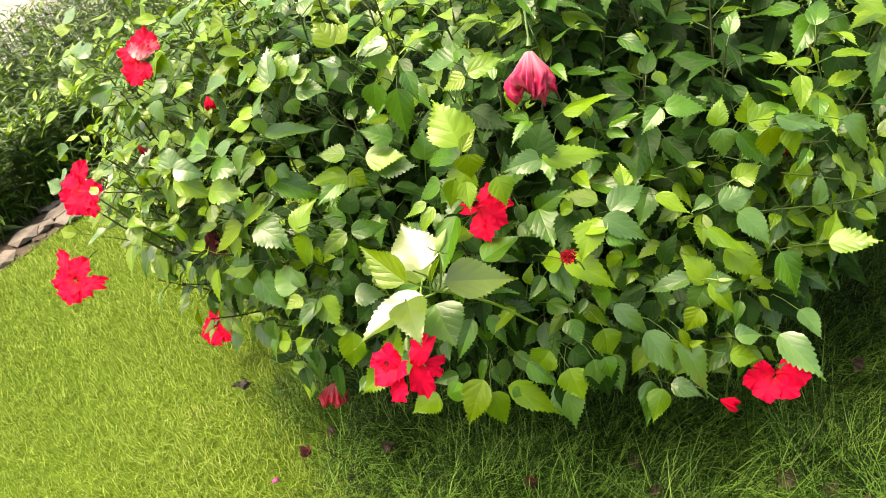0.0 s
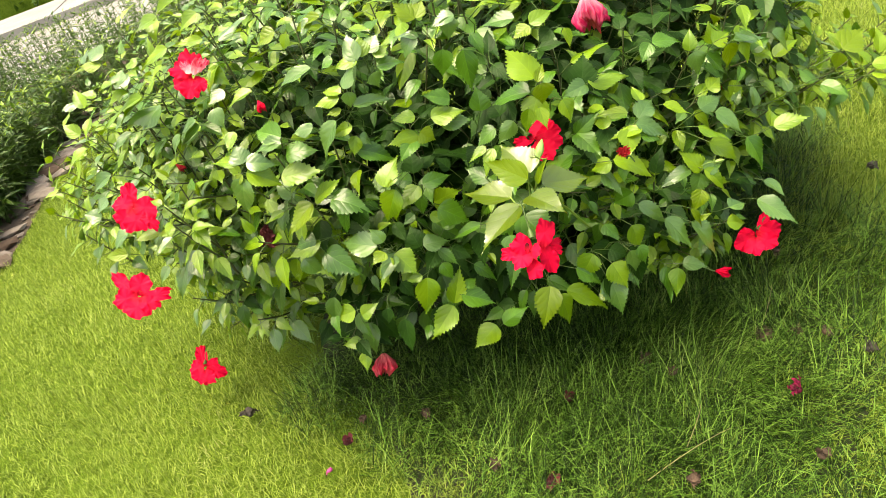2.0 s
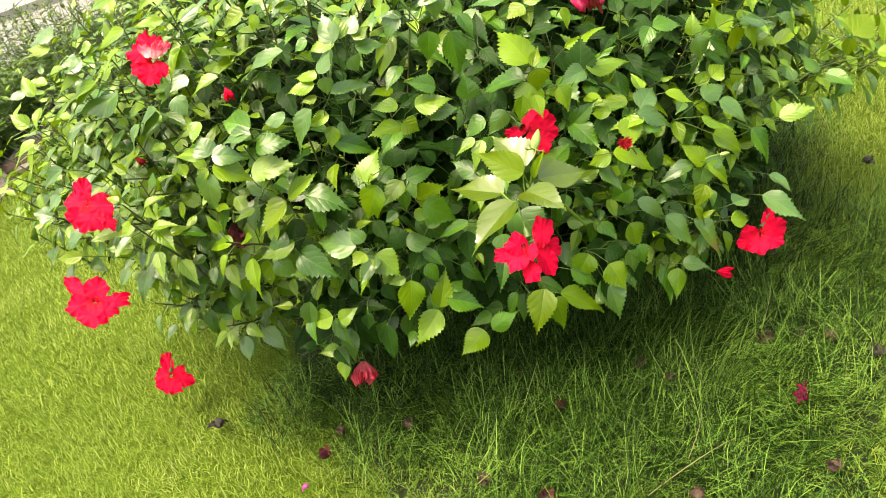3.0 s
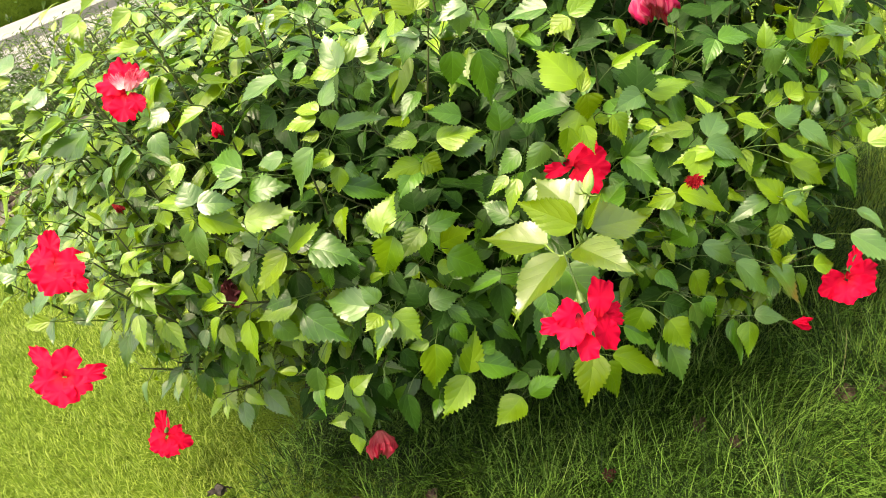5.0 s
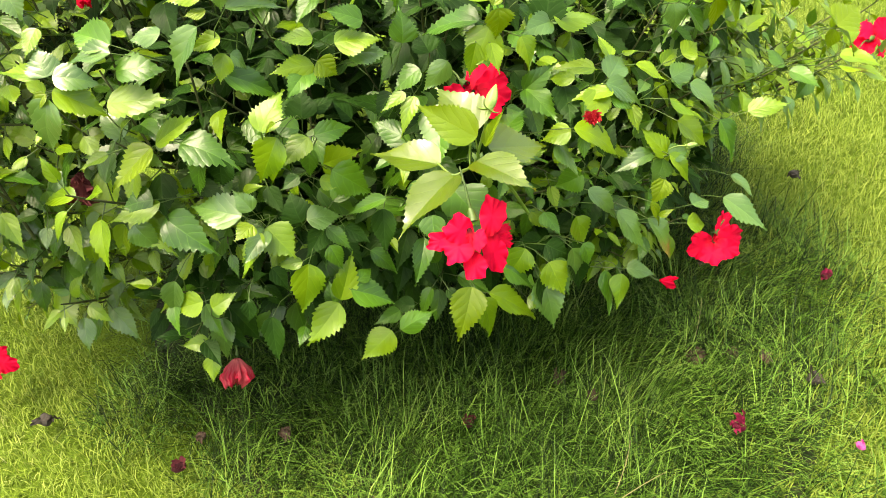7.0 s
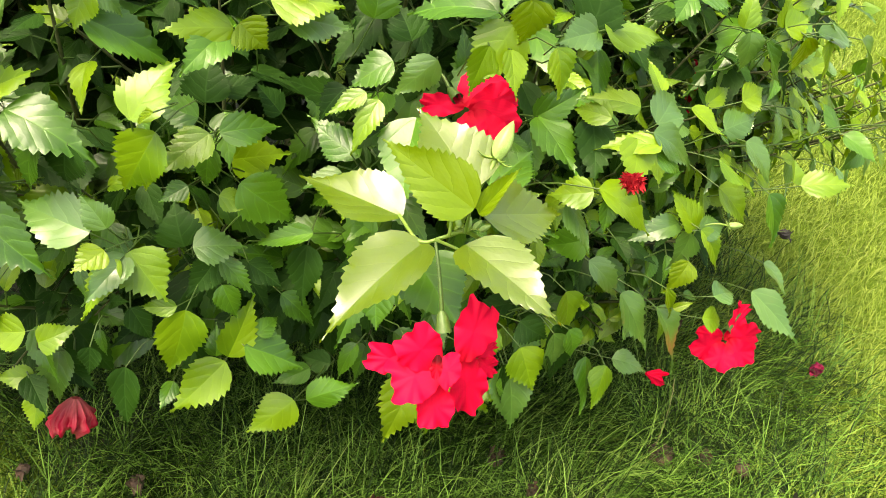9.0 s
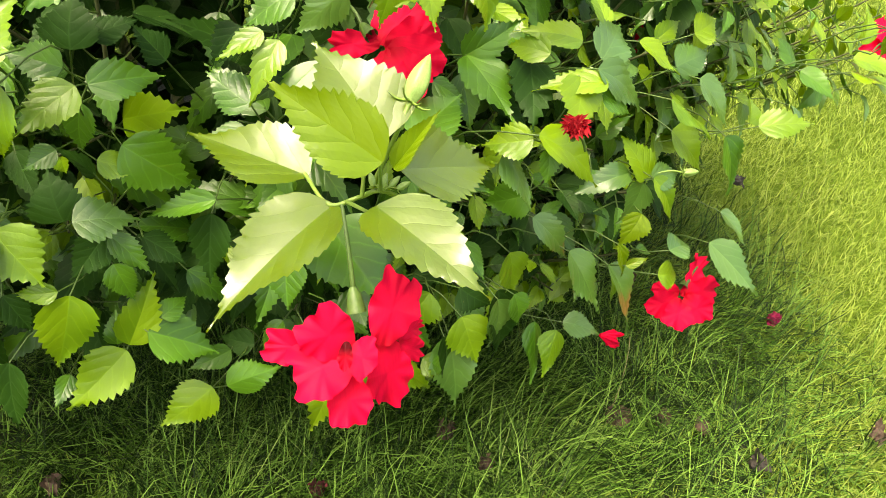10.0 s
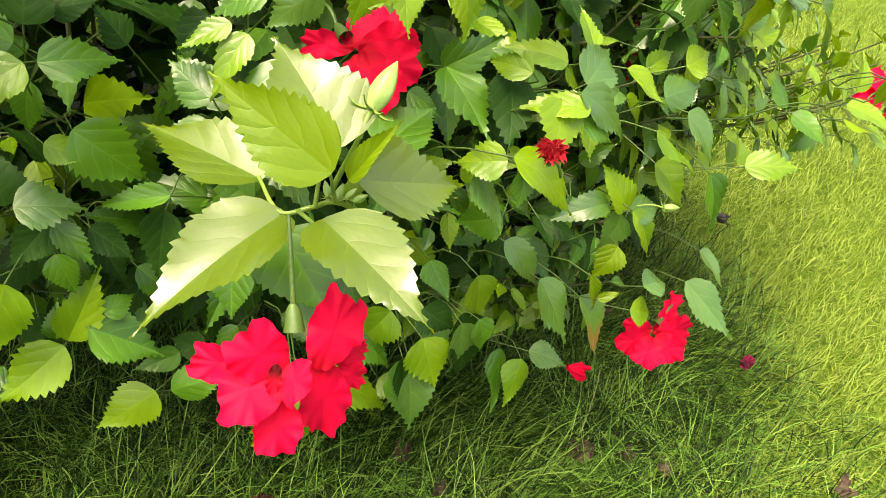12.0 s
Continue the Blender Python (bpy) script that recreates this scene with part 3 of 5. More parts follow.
def petal_shape(seed, ruffle=1.0, rings=7, around=44, broad=0.98, recurve=0.20):
    """A rounded petal of length 1 along +y, narrowed to its base, with a lobed and ruffled rim: vertices, faces, uv."""
    rs = np.random.RandomState(seed)
    a, b, c, d = rs.uniform(0, 6.28, 4)
    verts, uv = [], []
    for i in range(rings + 1):
        r = i / rings
        for j in range(around if i else 1):
            w = 2 * math.pi * j / around
            outer = 0.5 + 0.5 * math.sin(w)
            lobe = 1 + outer * (0.065 * math.sin(3 * w + a) + 0.065 * math.sin(5 * w + b) + 0.060 * math.sin(9 * w + c) + 0.032 * math.sin(19 * w + d))
            reach = r * lobe
            square = 1 + 0.09 * math.sin(2 * w) ** 2
            y = 0.5 + 0.5 * reach * math.sin(w) * square
            x = 0.5 * broad * reach * math.cos(w) * square * (0.62 + 0.38 * min(1.0, 1.7 * max(0.0, y)) ** 0.8)
            rim = r ** 4 * (0.25 + 0.75 * outer)
            z = -recurve * y * y + 0.18 * x * x + ruffle * rim * (0.085 * math.sin(5 * w + c) + 0.090 * math.sin(11 * w + a)) + 0.03 * r * math.sin(3 * w + d)
            verts.append((x, y, z))
            uv.append((0.5 + x / broad, min(1.0, max(0.0, y))))
    tris = [(0, 1 + j, 1 + (j + 1) % around) for j in range(around)]
    quads = [(1 + i * around + j, 1 + (i + 1) * around + j, 1 + (i + 1) * around + (j + 1) % around, 1 + i * around + (j + 1) % around) for i in range(rings - 1) for j in range(around)]
    return np.array(verts), [np.array(tris), np.array(quads)], np.array(uv)


PETAL_SHAPES = [petal_shape(k + 40) for k in range(7)]
PETAL_MESHES = {}


def petal_mesh(k, material):
    key = (k, material.name)
    if key not in PETAL_MESHES:
        v, f, uv = PETAL_SHAPES[k]
        PETAL_MESHES[key] = mesh_from("petal", v, f, material, uv)
    return PETAL_MESHES[key]


def stalk_and_calyx(root, at, axis, bend, length):
    """Flower stalk from root to at, with the green calyx cup behind the petals."""
    axis = unit(axis)
    neck = np.asarray(at) - axis * length * 0.80
    v1, f1 = tube(bow(root, neck, bend, 7), np.linspace(0.0010, 0.0013, 7), 6)
    cup = np.array([neck + axis * length * s for s in (0.0, 0.12, 0.30, 0.48)])
    v2, f2 = tube(cup, [0.0018, length * 0.13, length * 0.16, length * 0.19], 8)
    return v1, f1, v2, f2


def folded_flower(root, top, way, size, material, label, folds=6, seed=0, flare=0.55, crumpled=False, shut=0.16):
    """A closed or withering flower: a crumpled, pleated skirt hanging from its calyx."""
    way, top = unit(way), np.asarray(top, dtype=float)
    v1, f1, v2, f2 = stalk_and_calyx(root, top, way, (0, 0, 0.006), size * 0.42)
    head = placed("closed_flower", mesh_from("flower_stalk", np.concatenate([v1, v2]) - FOOT, np.concatenate([f1, f2 + len(v1)]), STEM), bush, label=label)
    a = unit(np.cross(way, (0.3, 0.2, 1.0) if abs(way[2]) < 0.9 else (1, 0, 0)))
    b = np.cross(way, a)
    rs = np.random.RandomState(seed)
    ph = rs.uniform(0, 6.28, 6)
    if crumpled:
        for n in range(8):
            w = 2 * math.pi * (n / 8 if n < 5 else n / 3) + rs.uniform(-0.3, 0.3)
            radial = math.cos(w) * a + math.sin(w) * b
            o = math.atan(flare * (0.62 if n < 5 else 0.25)) + rs.uniform(-0.08, 0.08)
            m = to_matrix(blade_axes(way * math.cos(o) + radial * math.sin(o), radial + rs.uniform(-0.25, 0.25, 3)), size * rs.uniform(0.88, 1.08), top - FOOT)
            key = ("crumpled", (seed + n) % 4, material.name)
            if key not in PETAL_MESHES:
                v, f, uvs = petal_shape(90 + key[1], 1.9, 8, 44, 0.40 + 0.35 * flare, -0.22)
                PETAL_MESHES[key] = mesh_from("petal", v, f, material, uvs)
            placed("petal", PETAL_MESHES[key], head, m)
        return head
    verts, uv, rings, around = [], [], 16, 96
    for i in range(rings):
        s = i / (rings - 1)
        radius = size * (0.05 + flare * (0.12 + 0.88 * math.sin(0.5 * math.pi * min(1, 1.12 * s)) ** (1.5 - 1.3 * shut)) * (1 - shut * s ** 6))
        for j in range(around):
            w = 2 * math.pi * j / around
            ridge = 1 - 2 * abs(math.sin(0.5 * (folds * w + ph[0] + 1.2 * s)))
            small = 1 - 2 * abs(math.sin(0.5 * (15 * w + ph[1] + 2.5 * math.sin(2 * w + ph[3]))))
            pleat = 1 + (0.08 + 0.20 * s) * ridge + (0.04 + 0.13 * s) * small + 0.14 * s * math.sin(2 * w + ph[4])
            pleat += 0.50 * s * noise.noise(Vector((3.2 * math.cos(w), 3.2 * math.sin(w), 4.5 * s + 5 * seed)))
            drop = size * s * (1 + 0.14 * s * math.sin(3 * w + ph[2]) + 0.05 * s * ridge + 0.07 * s * math.sin(17 * w + ph[5]))
            verts.append(top + way * drop + radius * pleat * (math.cos(w) * a + math.sin(w) * b))
            uv.append((0.15 + 0.7 * abs((j / around * 4) % 2 - 1), 0.15 + 0.8 * s))
    faces = [(i * around + j, i * around + (j + 1) % around, (i + 1) * around + (j + 1) % around, (i + 1) * around + j) for i in range(rings - 1) for j in range(around)]
    last = (rings - 1) * around
    verts.append(top + way * size * 0.55)
    uv.append((0.5, 0.9))
    caps = [(last + j, last + (j + 1) % around, len(verts) - 1) for j in range(around)]
    placed("folded_petals", mesh_from("folded_petals", np.array(verts) - FOOT, [np.array(faces), np.array(caps)], material, np.array(uv)), head)
    return head


def green_bud(root, base, way, length, label):
    """A closed green bud: a pointed ribbed body on its stalk, with thin bracts round its foot."""
    way, base = unit(way), np.asarray(base, dtype=float)
    stalk_v, stalk_f = tube(bow(root, base, (0, 0, 0.002), 5), np.full(5, length * 0.055), 6)
    head = placed("flower_bud", mesh_from("bud_stalk", stalk_v - FOOT, stalk_f, SHOOT_STEM), bush, label=label)
    a = unit(np.cross(way, (0.3, 0.2, 1.0) if abs(way[2]) < 0.9 else (1, 0, 0)))
    b = np.cross(way, a)
    verts, rings, around = [], 12, 20
    for i in range(rings):
        s = i / (rings - 1)
        radius = length * 0.24 * math.sin(math.pi * min(1.0, 0.10 + 0.90 * s)) ** 0.8 * (1 - 0.35 * s) + 0.0002
        for j in range(around):
            w = 2 * math.pi * j / around
            ridge = 1 + 0.09 * math.cos(5 * w + 1.2 * s)
            verts.append(base + way * length * s + radius * ridge * (math.cos(w) * a + math.sin(w) * b))
    faces = [(i * around + j, i * around + (j + 1) % around, (i + 1) * around + (j + 1) % around, (i + 1) * around + j) for i in range(rings - 1) for j in range(around)]
    placed("bud_body", mesh_from("bud_body", np.array(verts) - FOOT, np.array(faces), BUD_GREEN), head)
    for n in range(7):
        w = 2 * math.pi * n / 7 + 0.3
        radial = math.cos(w) * a + math.sin(w) * b
        line = bow(base + radial * length * 0.10, base + radial * length * (0.42 + 0.08 * (n % 3)) + way * length * (0.10 * (n % 2)), way * length * -0.05, 5)
        v, f = tube(line, np.linspace(length * 0.035, length * 0.010, 5), 4)
        placed("bract", mesh_from("bract", v - FOOT, f, SHOOT_STEM), head)
    return head


# ---- leaves, twigs and flowers that stand out, one by one ----
LARGE_SHAPES = [leaf_shape(60 + k, 12 + k % 3, 5, 13, 0.60, 0.30 + 0.03 * (k % 3), 0.05 + 0.05 * (k % 2), 0.0, 0.022, 0.044) for k in range(6)]
YOUNG, GREEN, OLD_SHADED, PALE, LIME, SHEEN = LEAF_YOUNG, LEAF, LEAF_DARK, LEAF_PALE, LEAF_LIME, LEAF_SHEEN
CORE = np.array([CENTRE[0], CENTRE[1], 0.35])
LARGE_MESHES, pick = {}, np.random.RandomState(77)


def blade(base, tip, broad, material, large=False, lit=(0.0, 1.0, 0.3), face=(-0.27, -0.45, 0.85)):
    """One leaf from the end of its stalk to its point; broad: its width as a share of its length.
    A large leaf is folded upwards along its midrib: its half on the side lit looks towards face."""
    base, tip = np.array(base), np.array(tip)
    length = np.linalg.norm(tip - base)
    out = unit((base + tip) / 2 - CORE)
    normal = out * 0.5 + np.array([0.0, -0.28, 0.72]) + pick.uniform(-0.32, 0.32, 3)
    if large:
        across = unit(np.cross(unit(tip - base), unit(face)))
        normal = unit(face) + 0.30 * across * (1 if across @ np.array(lit) > 0 else -1)
    axes = blade_axes(tip - base, normal)
    k = pick.randint(6 if large else len(LEAF_SHAPES))
    if large:
        if (k, material.name) not in LARGE_MESHES:
            LARGE_MESHES[k, material.name] = mesh_from("leaf", *LARGE_SHAPES[k][:2], material, LARGE_SHAPES[k][2], crease=True)
        data, own = LARGE_MESHES[k, material.name], 0.60
    else:
        data, own = leaf_mesh(k, material), habit(k)[0]
    placed("leaf", data, bush, HOME @ to_matrix(axes, length * 1.05, base, broad / own * (1.05 if large else 1.06)))
    if not large:
        inner = base - 0.30 * length * unit(tip - base) - out * 0.045 + np.array([0, 0, -0.02]) + pick.uniform(-0.02, 0.02, 3)
        twigs.append(tube(bow(inner, base, -0.012 * unit(tip - base), 4), [0.0007, 0.0007, 0.0006, 0.0006], 4))


def branch(points, radius, material=None):
    """A visible twig through the given points."""
    line = smooth_line(points, 4 * len(points))
    v, f = tube(line, np.linspace(radius, radius * 0.6, len(line)), 6)
    placed("twig", mesh_from("twig", v - FOOT, f, material or STEM), bush)


def flower_head(centre, root, petals, material, label, face=None):
    """A flower of ruffled petals, each from its own base to its tip with its own breadth; face: the way its inside looks."""
    centre = np.array(centre)
    axis = unit(centre - np.array(root))
    v1, f1, v2, f2 = stalk_and_calyx(root, centre, axis, (0, 0, 0.004), 0.026)
    head = placed("hibiscus_flower", mesh_from("flower_stalk", np.concatenate([v1, v2]) - FOOT, np.concatenate([f1, f2 + len(v1)]), STEM), bush, label=label)
    face = unit(face) if face is not None else unit(unit(centre - CORE) * 0.3 + np.array([0.0, -0.55, 0.55]))
    for n, (base, tip, broad, *own) in enumerate(petals):
        way = np.array(tip) - np.array(base)
        normal = face - 0.25 * unit(way) + pick.uniform(-0.28, 0.28, 3)
        m = to_matrix(blade_axes(way, normal), np.linalg.norm(way), np.array(base) - FOOT + 0.0008 * n * face, broad * 1.04)
        placed("petal", petal_mesh(pick.randint(len(PETAL_SHAPES)), own[0] if own else material), head, m)
    return head


# leaves: close view, open side of the front: left
blade((-0.014, 0.830, 0.571), (-0.047, 0.829, 0.525), 0.59, YOUNG)
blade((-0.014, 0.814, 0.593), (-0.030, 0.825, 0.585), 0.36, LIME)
blade((-0.015, 0.837, 0.585), (-0.030, 0.840, 0.599), 0.83, YOUNG)
blade((-0.014, 0.846, 0.575), (-0.036, 0.863, 0.574), 0.57, GREEN)
blade((-0.019, 0.859, 0.538), (-0.030, 0.852, 0.512), 0.46, YOUNG)
blade((0.020, 0.883, 0.550), (-0.010, 0.886, 0.566), 0.65, GREEN)
blade((0.027, 0.888, 0.558), (0.032, 0.895, 0.590), 0.97, OLD_SHADED)
blade((0.040, 0.890, 0.565), (0.071, 0.890, 0.570), 0.53, OLD_SHADED)
blade((0.023, 0.858, 0.549), (-0.016, 0.841, 0.538), 0.60, YOUNG)
blade((0.030, 0.857, 0.549), (0.075, 0.855, 0.552), 0.50, GREEN)
blade((0.024, 0.871, 0.531), (0.010, 0.863, 0.500), 0.61, GREEN)
blade((0.003, 0.864, 0.506), (-0.019, 0.861, 0.499), 0.66, GREEN)
blade((0.081, 0.884, 0.543), (0.066, 0.891, 0.567), 0.80, OLD_SHADED)
blade((0.041, 0.866, 0.499), (0.080, 0.844, 0.465), 0.66, GREEN)
blade((0.024, 0.862, 0.494), (0.049, 0.855, 0.482), 0.62, YOUNG)
blade((0.091, 0.848, 0.452), (0.043, 0.860, 0.449), 0.33, GREEN)
blade((-0.001, 0.864, 0.450), (0.039, 0.858, 0.452), 0.70, PALE)
blade((-0.006, 0.877, 0.443), (-0.012, 0.886, 0.477), 0.97, OLD_SHADED)
blade((-0.046, 0.863, 0.459), (-0.031, 0.834, 0.427), 0.84, YOUNG)
blade((-0.048, 0.862, 0.456), (-0.081, 0.831, 0.449), 0.50, PALE)
blade((-0.057, 0.854, 0.489), (-0.067, 0.862, 0.516), 0.67, PALE)
blade((-0.062, 0.845, 0.477), (-0.084, 0.832, 0.475), 0.83, LIME)
blade((-0.022, 0.843, 0.413), (-0.051, 0.847, 0.415), 0.46, YOUNG)
blade((0.015, 0.872, 0.427), (-0.010, 0.853, 0.410), 0.70, OLD_SHADED)
blade((0.019, 0.866, 0.431), (0.040, 0.849, 0.403), 0.44, GREEN)
blade((0.040, 0.865, 0.423), (0.065, 0.852, 0.402), 0.58, OLD_SHADED)
blade((0.088, 0.856, 0.435), (0.072, 0.841, 0.386), 0.50, OLD_SHADED)
blade((0.066, 0.873, 0.375), (0.096, 0.853, 0.344), 0.43, GREEN)
blade((0.016, 0.860, 0.410), (0.023, 0.844, 0.382), 0.62, GREEN)
blade((-0.016, 0.844, 0.406), (-0.037, 0.827, 0.350), 0.57, YOUNG)
blade((0.008, 0.851, 0.333), (-0.043, 0.843, 0.294), 0.54, YOUNG)
blade((0.011, 0.853, 0.336), (0.040, 0.854, 0.389), 0.48, YOUNG)
blade((0.003, 0.872, 0.322), (0.007, 0.877, 0.349), 0.60, GREEN)
blade((0.026, 0.850, 0.346), (0.075, 0.835, 0.321), 0.62, GREEN)
blade((-0.036, 0.879, 0.298), (-0.051, 0.859, 0.287), 0.53, GREEN)
blade((0.038, 0.855, 0.352), (0.062, 0.863, 0.359), 0.66, GREEN)
blade((-0.071, 0.878, 0.330), (-0.087, 0.859, 0.276), 0.47, OLD_SHADED)
blade((0.063, 0.846, 0.266), (0.018, 0.839, 0.242), 0.69, YOUNG)
blade((0.075, 0.846, 0.262), (0.114, 0.822, 0.293), 0.48, GREEN)
blade((0.090, 0.886, 0.260), (0.053, 0.875, 0.262), 0.51, GREEN)
blade((0.110, 0.881, 0.263), (0.083, 0.901, 0.265), 0.65, OLD_SHADED)
blade((-0.055, 0.857, 0.410), (-0.044, 0.842, 0.384), 0.59, OLD_SHADED)
# leaves: close view: above the large shoot
blade((0.158, 0.850, 0.590), (0.124, 0.854, 0.576), 0.75, GREEN)
blade((0.180, 0.821, 0.600), (0.152, 0.830, 0.570), 0.54, PALE)
blade((0.135, 0.844, 0.571), (0.104, 0.841, 0.560), 0.44, YOUNG)
blade((0.143, 0.839, 0.566), (0.114, 0.817, 0.544), 0.43, YOUNG)
blade((0.127, 0.866, 0.566), (0.100, 0.862, 0.550), 0.74, OLD_SHADED)
blade((0.120, 0.836, 0.527), (0.098, 0.860, 0.542), 0.69, GREEN)
blade((0.188, 0.763, 0.632), (0.173, 0.759, 0.603), 0.61, YOUNG)
blade((0.200, 0.756, 0.631), (0.196, 0.737, 0.607), 0.59, YOUNG)
blade((0.233, 0.754, 0.629), (0.239, 0.739, 0.601), 0.80, YOUNG)
blade((0.263, 0.813, 0.545), (0.291, 0.790, 0.572), 0.51, GREEN)
blade((0.301, 0.767, 0.561), (0.281, 0.796, 0.564), 0.53, YOUNG)
blade((0.329, 0.770, 0.564), (0.291, 0.781, 0.581), 0.46, YOUNG)
blade((0.264, 0.810, 0.547), (0.272, 0.756, 0.531), 0.57, GREEN)
blade((0.301, 0.789, 0.549), (0.282, 0.743, 0.525), 0.55, OLD_SHADED)
blade((0.333, 0.742, 0.545), (0.291, 0.757, 0.556), 0.47, YOUNG)
blade((0.340, 0.760, 0.553), (0.383, 0.785, 0.573), 0.52, PALE)
blade((0.361, 0.786, 0.564), (0.364, 0.808, 0.585), 0.60, YOUNG)
blade((0.330, 0.751, 0.552), (0.378, 0.732, 0.531), 0.44, PALE)
blade((0.392, 0.781, 0.548), (0.423, 0.762, 0.526), 0.42, YOUNG)
blade((0.317, 0.753, 0.548), (0.303, 0.719, 0.533), 0.76, YOUNG)
blade((0.330, 0.743, 0.538), (0.355, 0.731, 0.524), 0.66, GREEN)
blade((0.238, 0.809, 0.533), (0.257, 0.794, 0.524), 0.84, GREEN)
blade((0.278, 0.742, 0.516), (0.250, 0.761, 0.507), 0.65, YOUNG)
blade((0.280, 0.739, 0.520), (0.336, 0.716, 0.493), 0.42, YOUNG)
blade((0.268, 0.758, 0.500), (0.285, 0.735, 0.465), 0.55, PALE)
blade((0.290, 0.738, 0.509), (0.286, 0.728, 0.485), 0.52, GREEN)
blade((0.441, 0.780, 0.491), (0.482, 0.756, 0.463), 0.37, YOUNG)
blade((0.479, 0.790, 0.497), (0.509, 0.765, 0.465), 0.59, PALE)
blade((0.487, 0.815, 0.524), (0.513, 0.813, 0.533), 0.91, YOUNG)
blade((0.462, 0.803, 0.505), (0.503, 0.807, 0.512), 0.65, PALE)
blade((0.573, 0.786, 0.432), (0.619, 0.765, 0.441), 0.54, YOUNG)
blade((0.460, 0.787, 0.454), (0.495, 0.761, 0.421), 0.65, YOUNG)
blade((0.517, 0.776, 0.441), (0.531, 0.748, 0.395), 0.53, GREEN)
blade((0.575, 0.798, 0.429), (0.605, 0.821, 0.446), 0.58, YOUNG)
blade((0.539, 0.788, 0.587), (0.536, 0.776, 0.557), 0.80, YOUNG)
blade((0.434, 0.771, 0.422), (0.465, 0.767, 0.425), 0.72, PALE)
blade((0.434, 0.769, 0.424), (0.461, 0.745, 0.393), 0.45, YOUNG)
blade((0.435, 0.777, 0.419), (0.417, 0.793, 0.458), 0.67, YOUNG)
blade((0.431, 0.777, 0.416), (0.410, 0.755, 0.393), 0.80, PALE)
blade((0.418, 0.782, 0.426), (0.365, 0.780, 0.428), 0.40, PALE)
blade((0.324, 0.794, 0.424), (0.295, 0.816, 0.402), 0.72, GREEN)
blade((0.325, 0.785, 0.406), (0.363, 0.759, 0.373), 0.40, PALE)
blade((0.355, 0.767, 0.373), (0.380, 0.733, 0.325), 0.49, PALE)
blade((0.390, 0.753, 0.356), (0.422, 0.713, 0.303), 0.43, PALE)
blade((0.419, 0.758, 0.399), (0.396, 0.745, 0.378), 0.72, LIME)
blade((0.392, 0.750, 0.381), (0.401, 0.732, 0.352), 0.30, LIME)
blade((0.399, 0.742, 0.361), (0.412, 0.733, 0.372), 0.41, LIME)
blade((0.452, 0.745, 0.357), (0.484, 0.748, 0.359), 0.75, PALE)
blade((0.443, 0.742, 0.334), (0.477, 0.735, 0.326), 0.65, YOUNG)
blade((0.530, 0.763, 0.363), (0.549, 0.735, 0.344), 0.70, PALE)
blade((0.501, 0.743, 0.350), (0.532, 0.692, 0.320), 0.47, PALE)
blade((0.363, 0.770, 0.272), (0.340, 0.747, 0.241), 0.62, YOUNG)
blade((0.351, 0.788, 0.272), (0.335, 0.750, 0.232), 0.43, GREEN)
blade((0.375, 0.776, 0.272), (0.407, 0.753, 0.270), 0.58, PALE)
blade((0.300, 0.762, 0.350), (0.307, 0.747, 0.325), 0.76, GREEN)
blade((0.255, 0.769, 0.337), (0.262, 0.746, 0.298), 0.80, YOUNG)
blade((0.241, 0.771, 0.318), (0.242, 0.749, 0.276), 0.49, OLD_SHADED)
blade((0.287, 0.766, 0.346), (0.287, 0.746, 0.306), 0.69, PALE)
blade((0.270, 0.800, 0.388), (0.275, 0.772, 0.371), 0.76, GREEN)
blade((0.307, 0.785, 0.375), (0.309, 0.765, 0.338), 0.82, YOUNG)
blade((0.228, 0.782, 0.286), (0.244, 0.760, 0.279), 0.73, YOUNG)
blade((0.263, 0.788, 0.350), (0.281, 0.767, 0.335), 0.93, OLD_SHADED)
# leaves: wide view: top of the shrub
blade((-0.027, 0.831, 0.581), (0.001, 0.843, 0.618), 0.64, YOUNG)
blade((0.204, 0.758, 0.671), (0.194, 0.788, 0.718), 0.79, YOUNG)
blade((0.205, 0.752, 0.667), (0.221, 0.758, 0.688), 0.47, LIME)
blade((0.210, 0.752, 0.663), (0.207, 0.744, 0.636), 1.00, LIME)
blade((0.204, 0.762, 0.645), (0.179, 0.758, 0.608), 0.75, YOUNG)
blade((0.004, 0.868, 0.753), (0.003, 0.890, 0.790), 0.58, PALE)
blade((0.015, 0.871, 0.754), (0.019, 0.884, 0.781), 0.76, YOUNG)
blade((0.023, 0.872, 0.757), (0.042, 0.877, 0.777), 0.97, PALE)
blade((0.029, 0.866, 0.749), (0.051, 0.867, 0.762), 0.75, YOUNG)
blade((0.005, 0.868, 0.753), (-0.030, 0.872, 0.757), 0.54, YOUNG)
blade((0.028, 0.869, 0.736), (0.064, 0.862, 0.737), 0.74, GREEN)
blade((0.017, 0.866, 0.729), (0.023, 0.862, 0.710), 1.00, PALE)
blade((-0.028, 0.859, 0.727), (-0.002, 0.862, 0.759), 0.63, PALE)
blade((-0.023, 0.858, 0.699), (0.041, 0.867, 0.692), 0.30, PALE)
blade((-0.023, 0.861, 0.720), (-0.027, 0.857, 0.697), 0.79, PALE)
blade((-0.037, 0.867, 0.715), (-0.074, 0.885, 0.718), 0.43, YOUNG)
blade((-0.032, 0.869, 0.720), (-0.054, 0.887, 0.735), 0.60, YOUNG)
blade((-0.040, 0.868, 0.699), (-0.062, 0.873, 0.698), 0.59, LIME)
blade((-0.053, 0.865, 0.687), (-0.099, 0.871, 0.648), 0.43, PALE)
blade((-0.035, 0.863, 0.672), (-0.068, 0.869, 0.670), 0.55, YOUNG)
